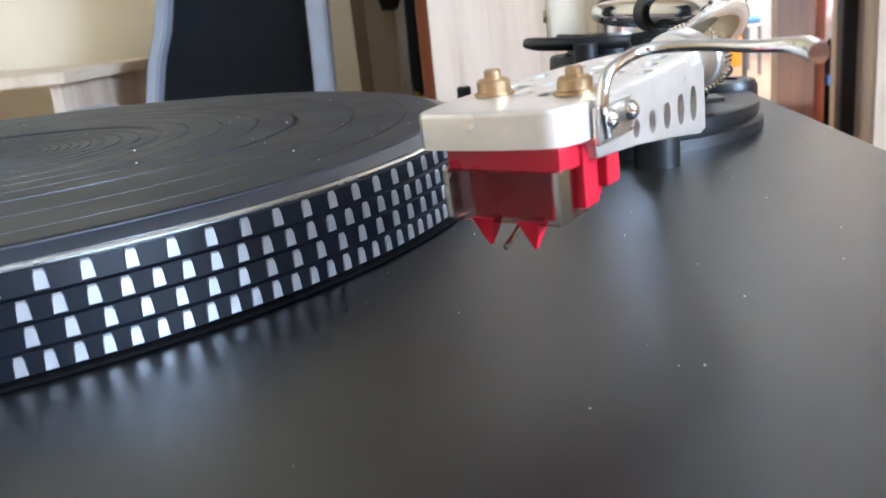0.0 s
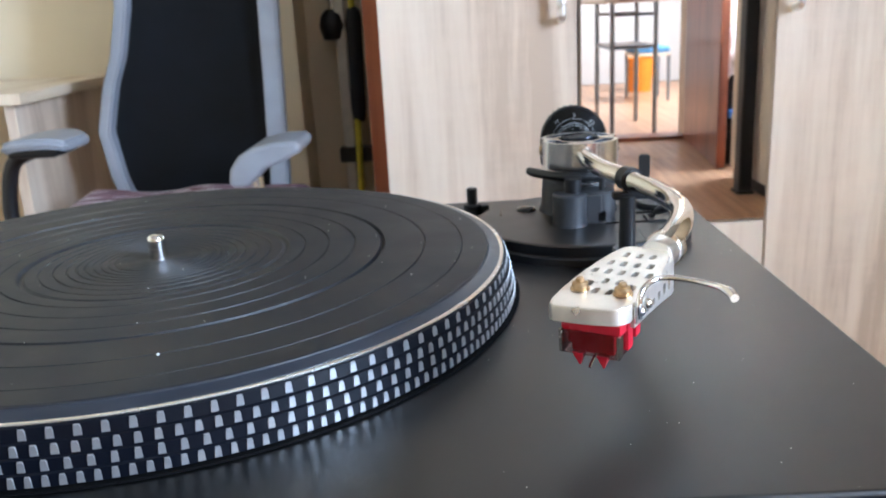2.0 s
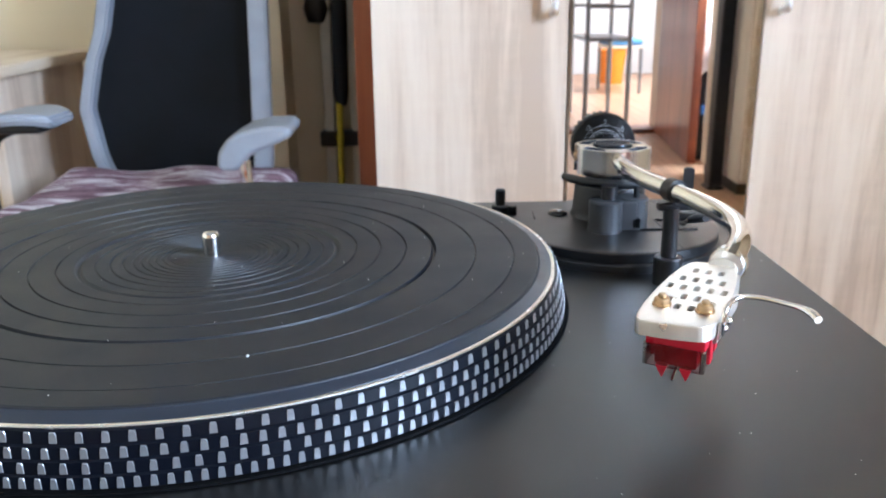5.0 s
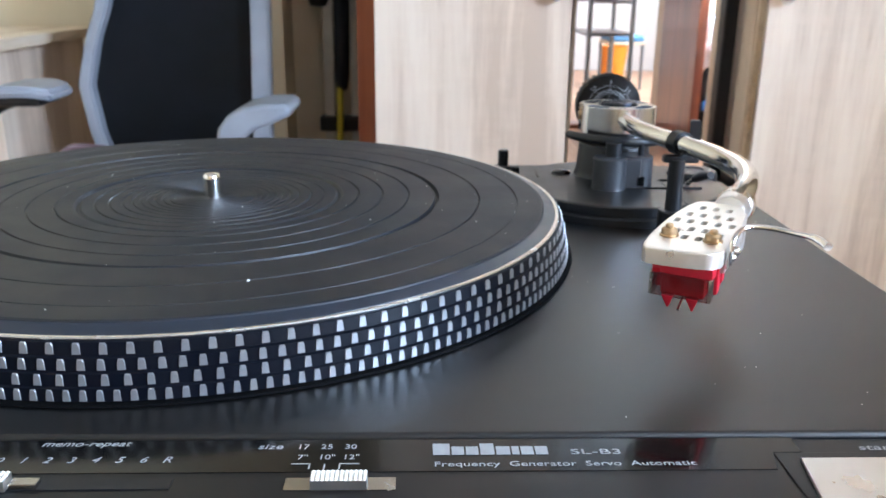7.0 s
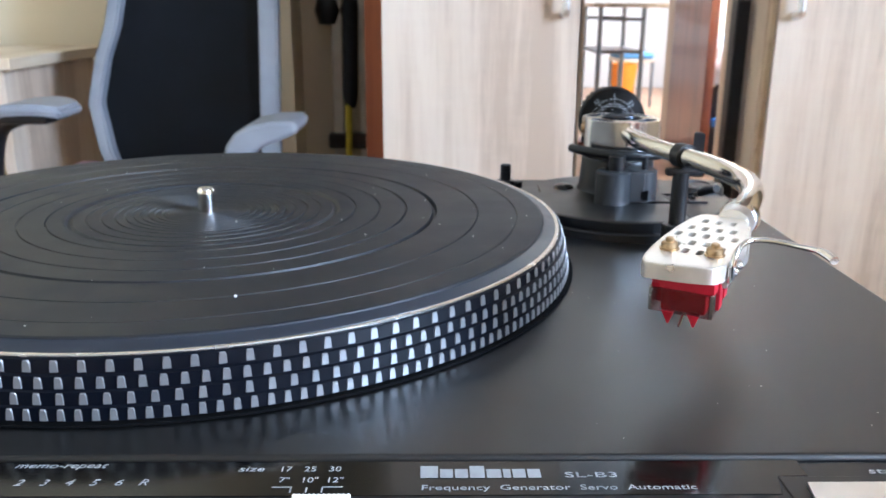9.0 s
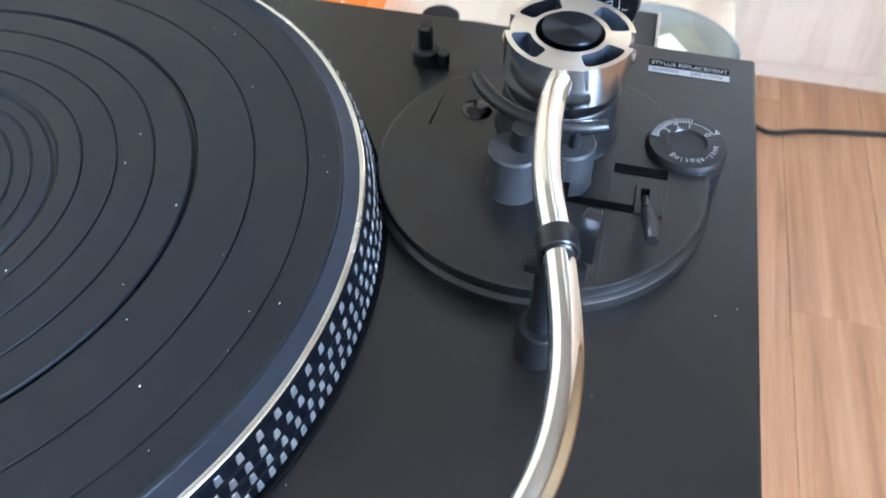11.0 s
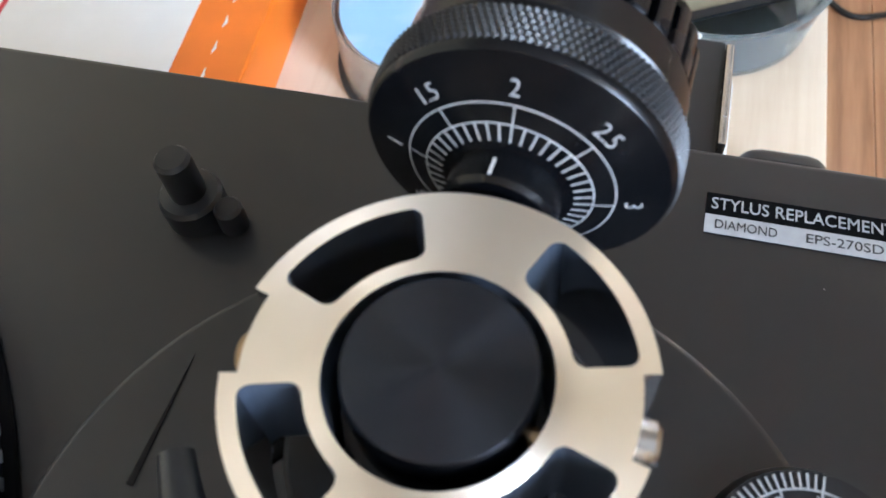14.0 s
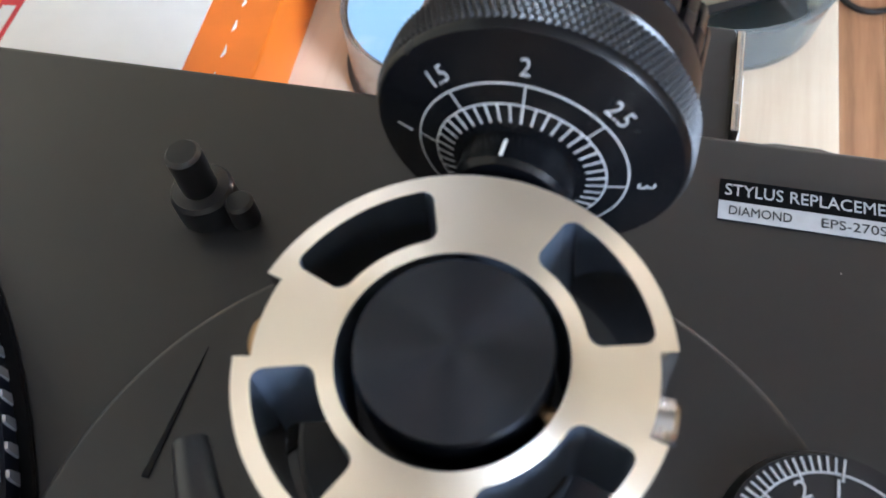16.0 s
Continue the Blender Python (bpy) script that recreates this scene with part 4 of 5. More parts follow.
bm = B()
for i in range(48):
    box(bm, 0.0056, 0.00655, -0.00022, 0.00022, 0.0030, 0.0071, 0, CM @ Matrix.Rotation(radians(7.5 * i), 4, "Z"))
part("knurl", bm, M_CHROME, col)["kind"] = "stuff"
# finger lift
bm = B()
fl = [HM @ Vector(v) for v in ((0.0100, -0.0450, -0.0050), (0.0103, -0.0462, -0.0005), (0.0106, -0.0445, 0.0030), (0.0120, -0.0395, 0.0046), (0.0150, -0.0368, 0.0049), (0.0205, -0.0358, 0.0047), (0.0260, -0.0362, 0.0043), (0.0303, -0.0381, 0.0045), (0.0333, -0.0410, 0.0045), (0.0353, -0.0441, 0.0042))]
tube(bm, fl, [0.0008, 0.0008, 0.0008, 0.0008, 0.0008, 0.0008, 0.0008, 0.0009, 0.0013, 0.0012], 12, True, 6)
part("finger_lift", bm, M_CHROME, shell, "thin curved chrome finger lift")
bm = B()
box(bm, 0.0092, 0.0100, -0.0472, -0.0368, -0.0060, -0.0010, 0.0003, HM)
part("lift_plate", bm, M_ALU, shell)
for y in (-0.0448, -0.0388):
    bm = B()
    bmesh.ops.create_uvsphere(bm, u_segments=16, v_segments=8, radius=0.0015, matrix=HM @ Matrix.Translation((0.0103, y, -0.0028)))
    part("rivet", bm, M_CHROME, shell)

# cartridge
HM = HM @ Matrix.Translation((-0.0016, -0.0036, -0.0003))
bm = B()
box(bm, -0.0088, 0.0088, -0.0490, -0.0300, -0.0082, -0.0047, 0.0004, HM)
cart = part("cartridge", bm, M_RED, shell, "red phono cartridge with clear stylus guard")
for x0, x1 in ((0.0066, 0.0094), (-0.0094, -0.0066)):
    bm = B()
    box(bm, x0, x1, -0.0440, -0.0400, -0.0140, -0.0047, 0.0004, HM)
    part("lug", bm, M_RED, cart)
bm = B()
box(bm, 0.0060, 0.0092, -0.0370, -0.0330, -0.0128, -0.0047, 0.0004, HM)
part("lug", bm, M_RED, cart)
bm = B()
box(bm, -0.0064, 0.0064, -0.0470, -0.0330, -0.0150, -0.0080, 0.0006, HM)
part("body", bm, M_RED, cart)
for x in (-0.0036, 0.0036):
    bm = B()
    bmesh.ops.create_cone(bm, cap_ends=True, segments=4, radius1=0.0003, radius2=0.0024, depth=0.0042, matrix=HM @ Matrix.Translation((x, -0.0480, -0.0165)) @ Matrix.Rotation(radians(45), 4, "Z"))
    part("stylus_fin", bm, M_RED, cart)
bm = B()
tube(bm, [HM @ Vector((0, -0.0430, -0.0150)), HM @ Vector((0, -0.0500, -0.0182))], 0.0004, 8, True, 2)
part("cantilever", bm, M_STEEL, cart)
M_GUARD, nt, b = mat_base("clear_guard")
b.inputs["Base Color"].default_value = (0.74, 0.50, 0.50, 1)
b.inputs["Transmission Weight"].default_value = 1.0
b.inputs["Roughness"].default_value = 0.16
b.inputs["IOR"].default_value = 1.45
bm = B()
prism(bm, [(-0.0090, -0.0495), (0.0084, -0.0495), (0.0084, -0.0420), (0.0076, -0.0420), (0.0076, -0.0487), (-0.0082, -0.0487), (-0.0082, -0.0420), (-0.0090, -0.0420)], -0.0148, -0.0078, 0, HM)
g_ = part("stylus_guard", bm, M_GUARD, cart, "clear tinted stylus guard")
for x in (-0.0092, 0.0080):
    bm = B()
    box(bm, x, x + 0.0010, -0.0500, -0.0470, -0.0146, -0.0076, 0.0002, HM)
    part("guard_edge", bm, M_STEEL, cart)

# hinge sockets at the back
for x in (0.222, -0.10):
    bm = B()
    box(bm, x - 0.0035, x + 0.0066, YB - 0.001, YB + 0.033, -0.040, -0.005, 0.0012)
    h = part("hinge_socket", bm, M_BLACK, tt, "black dust cover hinge socket")
    bm = B()
    box(bm, x + 0.0062, x + 0.0078, YB + 0.004, YB + 0.030, -0.036, -0.003, 0.0004)
    part("spring_plate", bm, M_STEEL, h)

# ---------------------------------------------------------------- office chair
chair = thing("office_chair", "grey office chair with black mesh back and plum striped cushion", "chair")
YC = 1.34
BL = [(-0.492, 0.42), (-0.505, 0.15), (-0.526, 0.055), (-0.548, 0.0), (-0.570, -0.09), (-0.556, -0.185), (-0.53, -0.262)]
BR = [(-0.213, 0.42), (-0.218, 0.15), (-0.220, 0.055), (-0.221, 0.0), (-0.224, -0.10), (-0.226, -0.20), (-0.236, -0.262)]


def backrest_frame(pts, w):
    bm = B()
    lo, hi = [], []
    for x, z in pts:
        for dx, dy, bag in ((-w, -0.012, lo), (w, -0.012, lo), (w, 0.022, hi), (-w, 0.022, hi)):
            bag.append(bm.verts.new((x + dx, YC + dy + 0.10 * (z + 0.26) ** 2, z)))
    for i in range(len(pts) - 1):
        q = [lo[2 * i], lo[2 * i + 1], hi[2 * i], hi[2 * i + 1]]
        p = [lo[2 * i + 2], lo[2 * i + 3], hi[2 * i + 2], hi[2 * i + 3]]
        for k in range(4):
            bm.faces.new((q[k], q[(k + 1) % 4], p[(k + 1) % 4], p[k]))
    bm.faces.new((lo[0], lo[1], hi[0], hi[1]))
    bm.faces.new((lo[-2], lo[-1], hi[-2], hi[-1]))
    bmesh.ops.recalc_face_normals(bm, faces=bm.faces)
    bmesh.ops.bevel(bm, geom=[e for e in bm.edges], offset=0.004, segments=2, affect="EDGES", clamp_overlap=True)
    return bm


part("back_frame", backrest_frame(BL, 0.013), M_CHAIRGREY, chair, "grey plastic side of the backrest", 50)
part("back_frame", backrest_frame(BR, 0.019), M_CHAIRGREY, chair, "grey plastic side of the backrest", 50)
bm = B()
rows = []
for (xl, z), (xr, _) in zip(BL, BR):
    rows.append([bm.verts.new((xl + (xr - xl) * k / 12, YC + 0.014 + 0.10 * (z + 0.26) ** 2 + 0.03 * math.sin(math.pi * k / 12), z)) for k in range(13)])
for a, c in zip(rows, rows[1:]):
    for k in range(12):
        bm.faces.new((a[k], a[k + 1], c[k + 1], c[k]))
bmesh.ops.solidify(bm, geom=list(bm.faces), thickness=0.006)
part("mesh_back", bm, M_MESH, chair, "black mesh back panel", 60)
bm = B()
box(bm, -0.54, -0.23, YC - 0.015, YC + 0.02, -0.292, -0.255, 0.01)
part("cross_bar", bm, M_CHAIRGREY, chair)


def armrest(cx, sgn):
    bm = B()
    prev = None
    for x, z, w in [(-0.06, -0.062, 0.022), (-0.045, -0.055, 0.028), (0.0, -0.052, 0.030), (0.03, -0.054, 0.026), (0.052, -0.060, 0.02)]:
        X = cx + sgn * x
        ring = [bm.verts.new((X, 1.03 - w * 1.2, z)), bm.verts.new((X, 1.03 + w * 3.4, z)), bm.verts.new((X + sgn * 0.002, 1.03 + w * 3.4, z - 0.018)), bm.verts.new((X + sgn * 0.002, 1.03 - w * 1.2, z - 0.018))]
        if prev:
            for k in range(4):
                bm.faces.new((prev[k], prev[(k + 1) % 4], ring[(k + 1) % 4], ring[k]))
        else:
            bm.faces.new(ring)
        prev = ring
    bm.faces.new(prev)
    bmesh.ops.recalc_face_normals(bm, faces=bm.faces)
    bmesh.ops.bevel(bm, geom=list(bm.edges), offset=0.006, segments=3, affect="EDGES", clamp_overlap=True)
    a = part("armrest", bm, M_CHAIRGREY, chair, "grey moulded armrest", 60)
    bm = B()
    box(bm, cx - 0.058, cx + 0.026, 1.02, 1.11, -0.088, -0.0705, 0.006)
    part("pad_support", bm, M_BLACK, a, "black plastic pad support")
    bm = B()
    tube(bm, [(cx - 0.050, 1.10, -0.086), (cx - 0.100, 1.11, -0.115), (cx - 0.118, 1.11, -0.22), (cx - 0.095, 1.11, -0.345), (cx - 0.02, 1.10, -0.362)], [0.012, 0.013, 0.013, 0.013, 0.012], 14, True, 5)
    part("arm_post", bm, M_BLACK, a, "black plastic arm post")


# drooping pad of the near arm on its chrome stem
pad = [(-0.237, -0.138), (-0.233, -0.117), (-0.218, -0.097), (-0.195, -0.084), (-0.158, -0.076), (-0.124, -0.076), (-0.115, -0.084), (-0.117, -0.095), (-0.146, -0.109), (-0.174, -0.118), (-0.193, -0.135), (-0.207, -0.148), (-0.230, -0.148)]
bm = B()
prism(bm, pad, -1.115, -0.985, 0.009, Matrix.Rotation(radians(90), 4, "X"), 4)
arm_pad = part("armrest", bm, M_CHAIRGREY, chair, "grey moulded armrest", 60)
bm = B()
tube(bm, [(-0.205, 1.05, -0.142), (-0.203, 1.05, -0.20), (-0.200, 1.06, -0.33), (-0.23, 1.08, -0.36), (-0.30, 1.09, -0.362)], 0.011, 16, True, 6)
part("arm_post", bm, M_CHROME, arm_pad, "chrome armrest stem")
armrest(-0.550, 1)
M_CUSHION, nt, b = mat_base("plum_cushion")
n1 = noise_tex(nt, 9, 3, (1, 4.5, 1), 0.6, 1.2)
r1 = ramp(nt, n1.outputs[0], [(0.36, (0.10, 0.045, 0.07)), (0.50, (0.28, 0.17, 0.22)), (0.60, (0.74, 0.70, 0.74))])
nt.links.new(r1.outputs[0], b.inputs["Base Color"])
b.inputs["Roughness"].default_value = 0.85
n2 = noise_tex(nt, 60, 4)
bump(nt, b, n2.outputs[0], 0.6, 0.004)
bm = B()
box(bm, -0.615, -0.150, 0.84, 1.315, -0.290, -0.208, 0.030, None, 4)
bmesh.ops.subdivide_edges(bm, edges=[e for e in bm.edges if e.calc_length() > 0.05], cuts=14, use_grid_fill=True)
for v in bm.verts:
    if v.co.z > -0.25:
        v.co.z += 0.012 * noise.noise(v.co * 9) + 0.035 * max(0, (v.co.y - 1.05)) * (1 if v.co.x < -0.3 else 0.6)
part("cushion", bm, M_CUSHION, chair, "plum and white striped seat cushion", 80)
bm = B()
box(bm, -0.605, -0.160, 0.85, 1.32, -0.37, -0.299, 0.02, None, 3)
part("seat", bm, M_MESH, chair, "black seat")
bm = B()
lathe(bm, [(0.03, -0.62), (0.03, -0.48), (0.018, -0.48), (0.018, -0.37), (0, -0.37)], Matrix.Translation((-0.38, 1.09, 0)), 24)
part("column", bm, M_BLACK, chair)
for k in range(5):
    a = radians(72 * k + 20)
    bm = B()
    tube(bm, [(-0.38, 1.09, -0.575), (-0.38 + 0.15 * math.cos(a), 1.09 + 0.15 * math.sin(a), -0.585), (-0.38 + 0.29 * math.cos(a), 1.09 + 0.29 * math.sin(a), -0.605)], [0.022, 0.018, 0.014], 12, True, 4)
    lg = part("leg", bm, M_BLACK, chair)
    bm = B()
    lathe(bm, [(0, -0.012), (0.024, -0.012), (0.026, 0), (0.024, 0.012), (0, 0.012)], Matrix.Translation((-0.38 + 0.29 * math.cos(a), 1.09 + 0.29 * math.sin(a), FLOOR + 0.026)) @ Matrix.Rotation(a, 4, "Z") @ Matrix.Rotation(radians(90), 4, "X"), 20)
    part("castor", bm, M_BLACK, lg)
bm = B()
tube(bm, [(-0.38, 1.20, -0.41), (-0.38, 1.40, -0.40), (-0.38, 1.40, -0.28)], 0.02, 12, True, 6)
part("back_stem", bm, M_BLACK, chair)

# ---------------------------------------------------------------- by the far wall
cab = thing("side_cabinet", "pale oak desk end beside the office chair", "desk")
bm = B()
box(bm, -1.45, -0.69, 1.26, 1.74, -0.020, 0.002, 0.002)
part("top", bm, M_OAKH, cab)
bm = B()
box(bm, -0.735, -0.713, 1.28, 1.72, FLOOR, -0.020, 0.001)
part("side_panel", bm, M_OAK, cab)
bm = B()
box(bm, -1.44, -1.418, 1.28, 1.72, FLOOR, -0.020, 0.001)
part("side_panel", bm, M_OAK, cab)

pole = thing("pole_set", "yellow pole with black foam grip leaning by the wardrobe", "pole")
bm = B()
tube(bm, [(-0.122, 1.80, FLOOR), (-0.098, 1.84, 0.55)], 0.0085, 14, True, 2)
part("pole", bm, surface("yellow_paint", (0.55, 0.47, 0.03), 0.4, 0, 0.15, 40, 900, 0.1), pole)
bm = B()
tube(bm, [(-0.1085, 1.822, -0.155), (-0.1075, 1.824, -0.12), (-0.1040, 1.830, 0.10), (-0.1030, 1.832, 0.125)], [0.009, 0.019, 0.020, 0.010], 16, True, 3)
part("foam_grip", bm, M_MESH, pole, "black foam grip")
rail = thing("white_posts", "pair of off-white posts joined by black clamps", "posts")
for x in (-0.146, -0.075):
    bm = B()
    box(bm, x - 0.013, x + 0.013, 1.875, 1.905, FLOOR, 1.2, 0.004)
    part("post", bm, surface("off_white", (0.62, 0.58, 0.50), 0.5, 0, 0.08, 20, 600, 0.1), rail)
for z in (-0.25,):
    bm = B()
    box(bm, -0.172, -0.048, 1.862, 1.91, z - 0.018, z + 0.022, 0.006)
    part("clamp", bm, M_BLACK, rail)
stand = thing("wall_lamp", "small black and chrome fitting on the wall", "wall fitting")
bm = B()
tube(bm, [(-0.165, 1.90, 0.40), (-0.165, 1.90, 0.12)], 0.012, 14, True, 2)
part("stem", bm, M_CHROME, stand)
bm = B()
lathe(bm, [(0, 0.048), (0.026, 0.052), (0.036, 0.085), (0.030, 0.112), (0.014, 0.128), (0, 0.128)], Matrix.Translation((-0.165, 1.895, 0)), 24)
part("head", bm, M_BLACK, stand)
brn = thing("brown_board", "dark red-brown board standing beside the wardrobe", "board")
bm = B()
box(bm, -0.030, 0.006, 1.30, 1.66, FLOOR, 0.62, 0.002)
part("board", bm, M_DOORWOOD, brn)

# ---------------------------------------------------------------- seen in the mirror: the doorway side of the room
door = tagged(thing("door_1", "open red-brown wooden door to the kitchen", "door"), kind="structure")
DM = Matrix.Translation((1.450, WALL_F + 0.02, FLOOR + 0.008)) @ Matrix.Rotation(math.atan2(0.100, 0.96), 4, "Z")
bm = B()
box(bm, -0.04, 0.0, 0.0, 0.90, 0.0, 2.0, 0.003, DM)
part("leaf", bm, M_DOORWOOD, door)
bm = B()
tube(bm, [DM @ Vector((-0.04, 0.83, 1.02)), DM @ Vector((-0.09, 0.83, 1.02)), DM @ Vector((-0.095, 0.73, 1.02))], 0.008, 12, True, 4)
part("handle", bm, M_ALU, door)
frame_ = tagged(thing("door_frame", "red-brown wooden door frame and threshold", "door frame"), kind="structure")
for x0, x1, z0, z1 in ((0.62, 0.68, FLOOR, 1.40), (1.42, 1.455, FLOOR, 1.40), (0.68, 1.42, 1.34, 1.40), (0.68, 1.42, FLOOR, FLOOR + 0.022)):
    bm = B()
    box(bm, x0, x1, WALL_F - W - 0.012, WALL_F + 0.012, z0, z1, 0.003)
    part("board", bm, M_DOORWOOD if z1 < 0 or z0 > 1 or x0 < 1 else M_OAK, frame_)

spk = thing("tower_speaker", "slim tall black loudspeaker standing on the floor", "speaker")
bm = B()
box(bm, 1.256, 1.308, -0.80, -0.735, FLOOR + 0.012, 0.125, 0.004)
part("cabinet", bm, M_BLACK, spk)
bm = B()
box(bm, 1.249, 1.315, -0.81, -0.728, FLOOR, FLOOR + 0.012, 0.003)
part("foot", bm, M_BLACK, spk)
bm = B()
box(bm, 1.260, 1.304, -0.735, -0.729, FLOOR + 0.03, 0.115, 0.002)
part("grille", bm, M_MESH, spk)

dr = thing("chest_of_drawers", "pale wooden chest of drawers beside the speaker", "chest of drawers")
bm = B()
box(bm, 1.325, 1.93, -1.06, -0.61, FLOOR + 0.05, 0.14, 0.002)
part("body", bm, M_OAK, dr)
bm = B()
box(bm, 1.335, 1.92, -1.04, -0.64, FLOOR, FLOOR + 0.05, 0.002)
part("plinth", bm, M_BASE, dr)
for k in range(4):
    z0 = FLOOR + 0.06 + 0.183 * k
    bm = B()
    box(bm, 1.33, 1.925, -0.61, -0.592, z0, z0 + 0.178, 0.002)
    part("drawer", bm, M_OAKH, dr)
bm = B()
box(bm, 1.318, 1.935, -1.07, -0.585, 0.14, 0.162, 0.002)
part("top", bm, M_OAKH, dr)
rad = thing("radio", "small grey radio on the chest of drawers", "radio")
bm = B()
box(bm, 1.33, 1.60, -0.94, -0.79, 0.162, 0.29, 0.008)
part("case", bm, M_GREY, rad)
bm = B()
lathe(bm, [(0, 0), (0.04, 0), (0.044, 0.004), (0, 0.006)], Matrix.Translation((1.40, -0.79, 0.226)) @ Matrix.Rotation(radians(-90), 4, "X"), 24)
part("speaker_cone", bm, M_BLACK, rad)

bag = thing("white_bag", "crumpled white plastic bag lying on the black sack", "bag")
bm = B()
bmesh.ops.create_icosphere(bm, subdivisions=4, radius=1.0)
for v in bm.verts:
    k = 1 + 0.25 * noise.noise(v.co * 2.3) + 0.12 * noise.noise(v.co * 6)
    v.co = Vector((1.425 + 0.06 * v.co.x * k, -1.34 + 0.05 * v.co.y * k, -0.145 + 0.11 * v.co.z * k))
part("bag", bm, surface("white_plastic_bag", (0.75, 0.78, 0.82), 0.4, 0, 0.05, 20, 200, 0.3), bag)
bm = B()
tube(bm, [(1.39, -1.34, -0.06), (1.40, -1.335, -0.018), (1.43, -1.33, -0.012), (1.45, -1.33, -0.06)], 0.004, 8, True, 4)
part("handle", bm, M_WHITE, bag)

sack = thing("black_sack", "slumped black cloth sack on the floor behind the speaker", "sack")
bm = B()
bmesh.ops.create_icosphere(bm, subdivisions=4, radius=1.0)
for v in bm.verts:
    k = 1 + 0.12 * noise.noise(v.co * 2.1) + 0.05 * noise.noise(v.co * 6)
    v.co = Vector((1.44 + 0.095 * v.co.x * k, -1.34 + 0.09 * v.co.y * k, max(FLOOR, -0.455 + 0.215 * v.co.z * k)))
sack_body = part("body", bm, M_MESH, sack, "", 80)
bm = B()
box(bm, 1.372, 1.400, -1.262, -1.236, -0.43, -0.39, 0.006)
part("tag", bm, surface("blue_tag", (0.05, 0.20, 0.55), 0.5), sack_body, "small blue tag")

# kitchen: table, stool and bin
M_TUBE = surface("grey_steel_tube", (0.28, 0.30, 0.32), 0.35, 0.7, 0.1, 30, 900, 0.05)
tab = thing("kitchen_table", "grey steel-legged kitchen table with pale top and shelf", "table")
TX0, TX1, TY0, TY1 = 1.075, 1.325, -2.95, -2.44
bm = B()
box(bm, TX0 - 0.05, TX1 + 0.28, TY0 - 0.35, TY1 + 0.03, 0.085, 0.11, 0.004)
part("tabletop", bm, M_OAKH, tab)
for x in (TX0, TX1):
    for y in (TY0, TY1):
        bm = B()
        tube(bm, [(x, y, FLOOR), (x, y, 0.085)], 0.014, 12, True, 2)
        part("leg", bm, M_TUBE, tab)
bm = B()
box(bm, TX0 - 0.01, TX1 + 0.01, TY0, TY1, -0.175, -0.155, 0.003)
part("shelf", bm, M_TUBE, tab)
for y in (TY0, TY1):
    bm = B()
    tube(bm, [(TX0, y, 0.02), (TX1, y, 0.02)], 0.010, 10, True, 2)
    part("rail", bm, M_TUBE, tab)
stool = thing("kitchen_stool", "steel stool with a blue cushion in the kitchen", "stool")
bm = B()
box(bm, 1.53, 1.80, -4.30, -3.95, -0.300, -0.255, 0.015, None, 3)
part("seat", bm, surface("blue_cloth", (0.12, 0.28, 0.48), 0.8, 0, 0.12, 30, 600, 0.4), stool)
bm = B()
box(bm, 1.525, 1.805, -4.305, -3.945, -0.322, -0.300, 0.006)
part("seat_frame", bm, M_OAKH, stool)
for x in (1.54, 1.79):
    for y in (-4.29, -3.96):
        bm = B()
        tube(bm, [(x, y, FLOOR), (x, y, -0.318)], 0.013, 12, True, 2)
        part("leg", bm, M_TUBE, stool)
bn = thing("orange_bin", "bright orange plastic bin on the kitchen floor", "bin")
bm = B()
lathe(bm, [(0, FLOOR), (0.095, FLOOR), (0.122, FLOOR + 0.27), (0.128, FLOOR + 0.28), (0.118, FLOOR + 0.275), (0.092, FLOOR + 0.01), (0, FLOOR + 0.01)], Matrix.Translation((1.74, -4.72, 0)), 40)
part("bucket", bm, surface("orange_plastic", (0.80, 0.26, 0.015), 0.4, 0, 0.08, 20, 600, 0.1), bn)

# ---------------------------------------------------------------- on the bench behind the turntable
cd = thing("disc_spindle", "clear tub of discs with a pale blue printed top disc", "disc box")
CDX, CDY = 0.0955, 0.430
M_CDTOP, nt, b = mat_base("printed_disc")
n1 = noise_tex(nt, 26, 3, (1, 1, 1), 0.5, 0.6)
r1 = ramp(nt, n1.outputs[0], [(0.40, (0.33, 0.56, 0.86)), (0.60, (0.42, 0.62, 0.88)), (0.68, (0.60, 0.50, 0.48)), (0.78, (0.75, 0.66, 0.50))])
nt.links.new(r1.outputs[0], b.inputs["Base Color"])
b.inputs["Roughness"].default_value = 0.35
M_CLEAR, nt, b = mat_base("clear_plastic")
b.inputs["Base Color"].default_value = (0.90, 0.90, 0.88, 1)
b.inputs["Transmission Weight"].default_value = 0.85
b.inputs["Roughness"].default_value = 0.18
bm = B()
lathe(bm, [(0.0075, BENCH + 0.004), (0.058, BENCH + 0.004), (0.058, BENCH + 0.042), (0.0075, BENCH + 0.042), (0.0075, BENCH + 0.004)], Matrix.Translation((CDX, CDY, 0)), 96)
part("disc_stack", bm, M_ALU, cd, "stack of silver discs")
bm = B()
lathe(bm, [(0.0075, BENCH + 0.0425), (0.0582, BENCH + 0.0425), (0.0582, BENCH + 0.0437), (0.0075, BENCH + 0.0437), (0.0075, BENCH + 0.0425)], Matrix.Translation((CDX, CDY, 0)), 96)
part("top_disc", bm, M_CDTOP, cd, "pale blue printed disc")
bm = B()
lathe(bm, [(0.0, BENCH), (0.0655, BENCH), (0.0655, BENCH + 0.0035), (0, BENCH + 0.0035)], Matrix.Translation((CDX, CDY, 0)), 96)
part("tray", bm, M_GREY, cd)
bm = B()
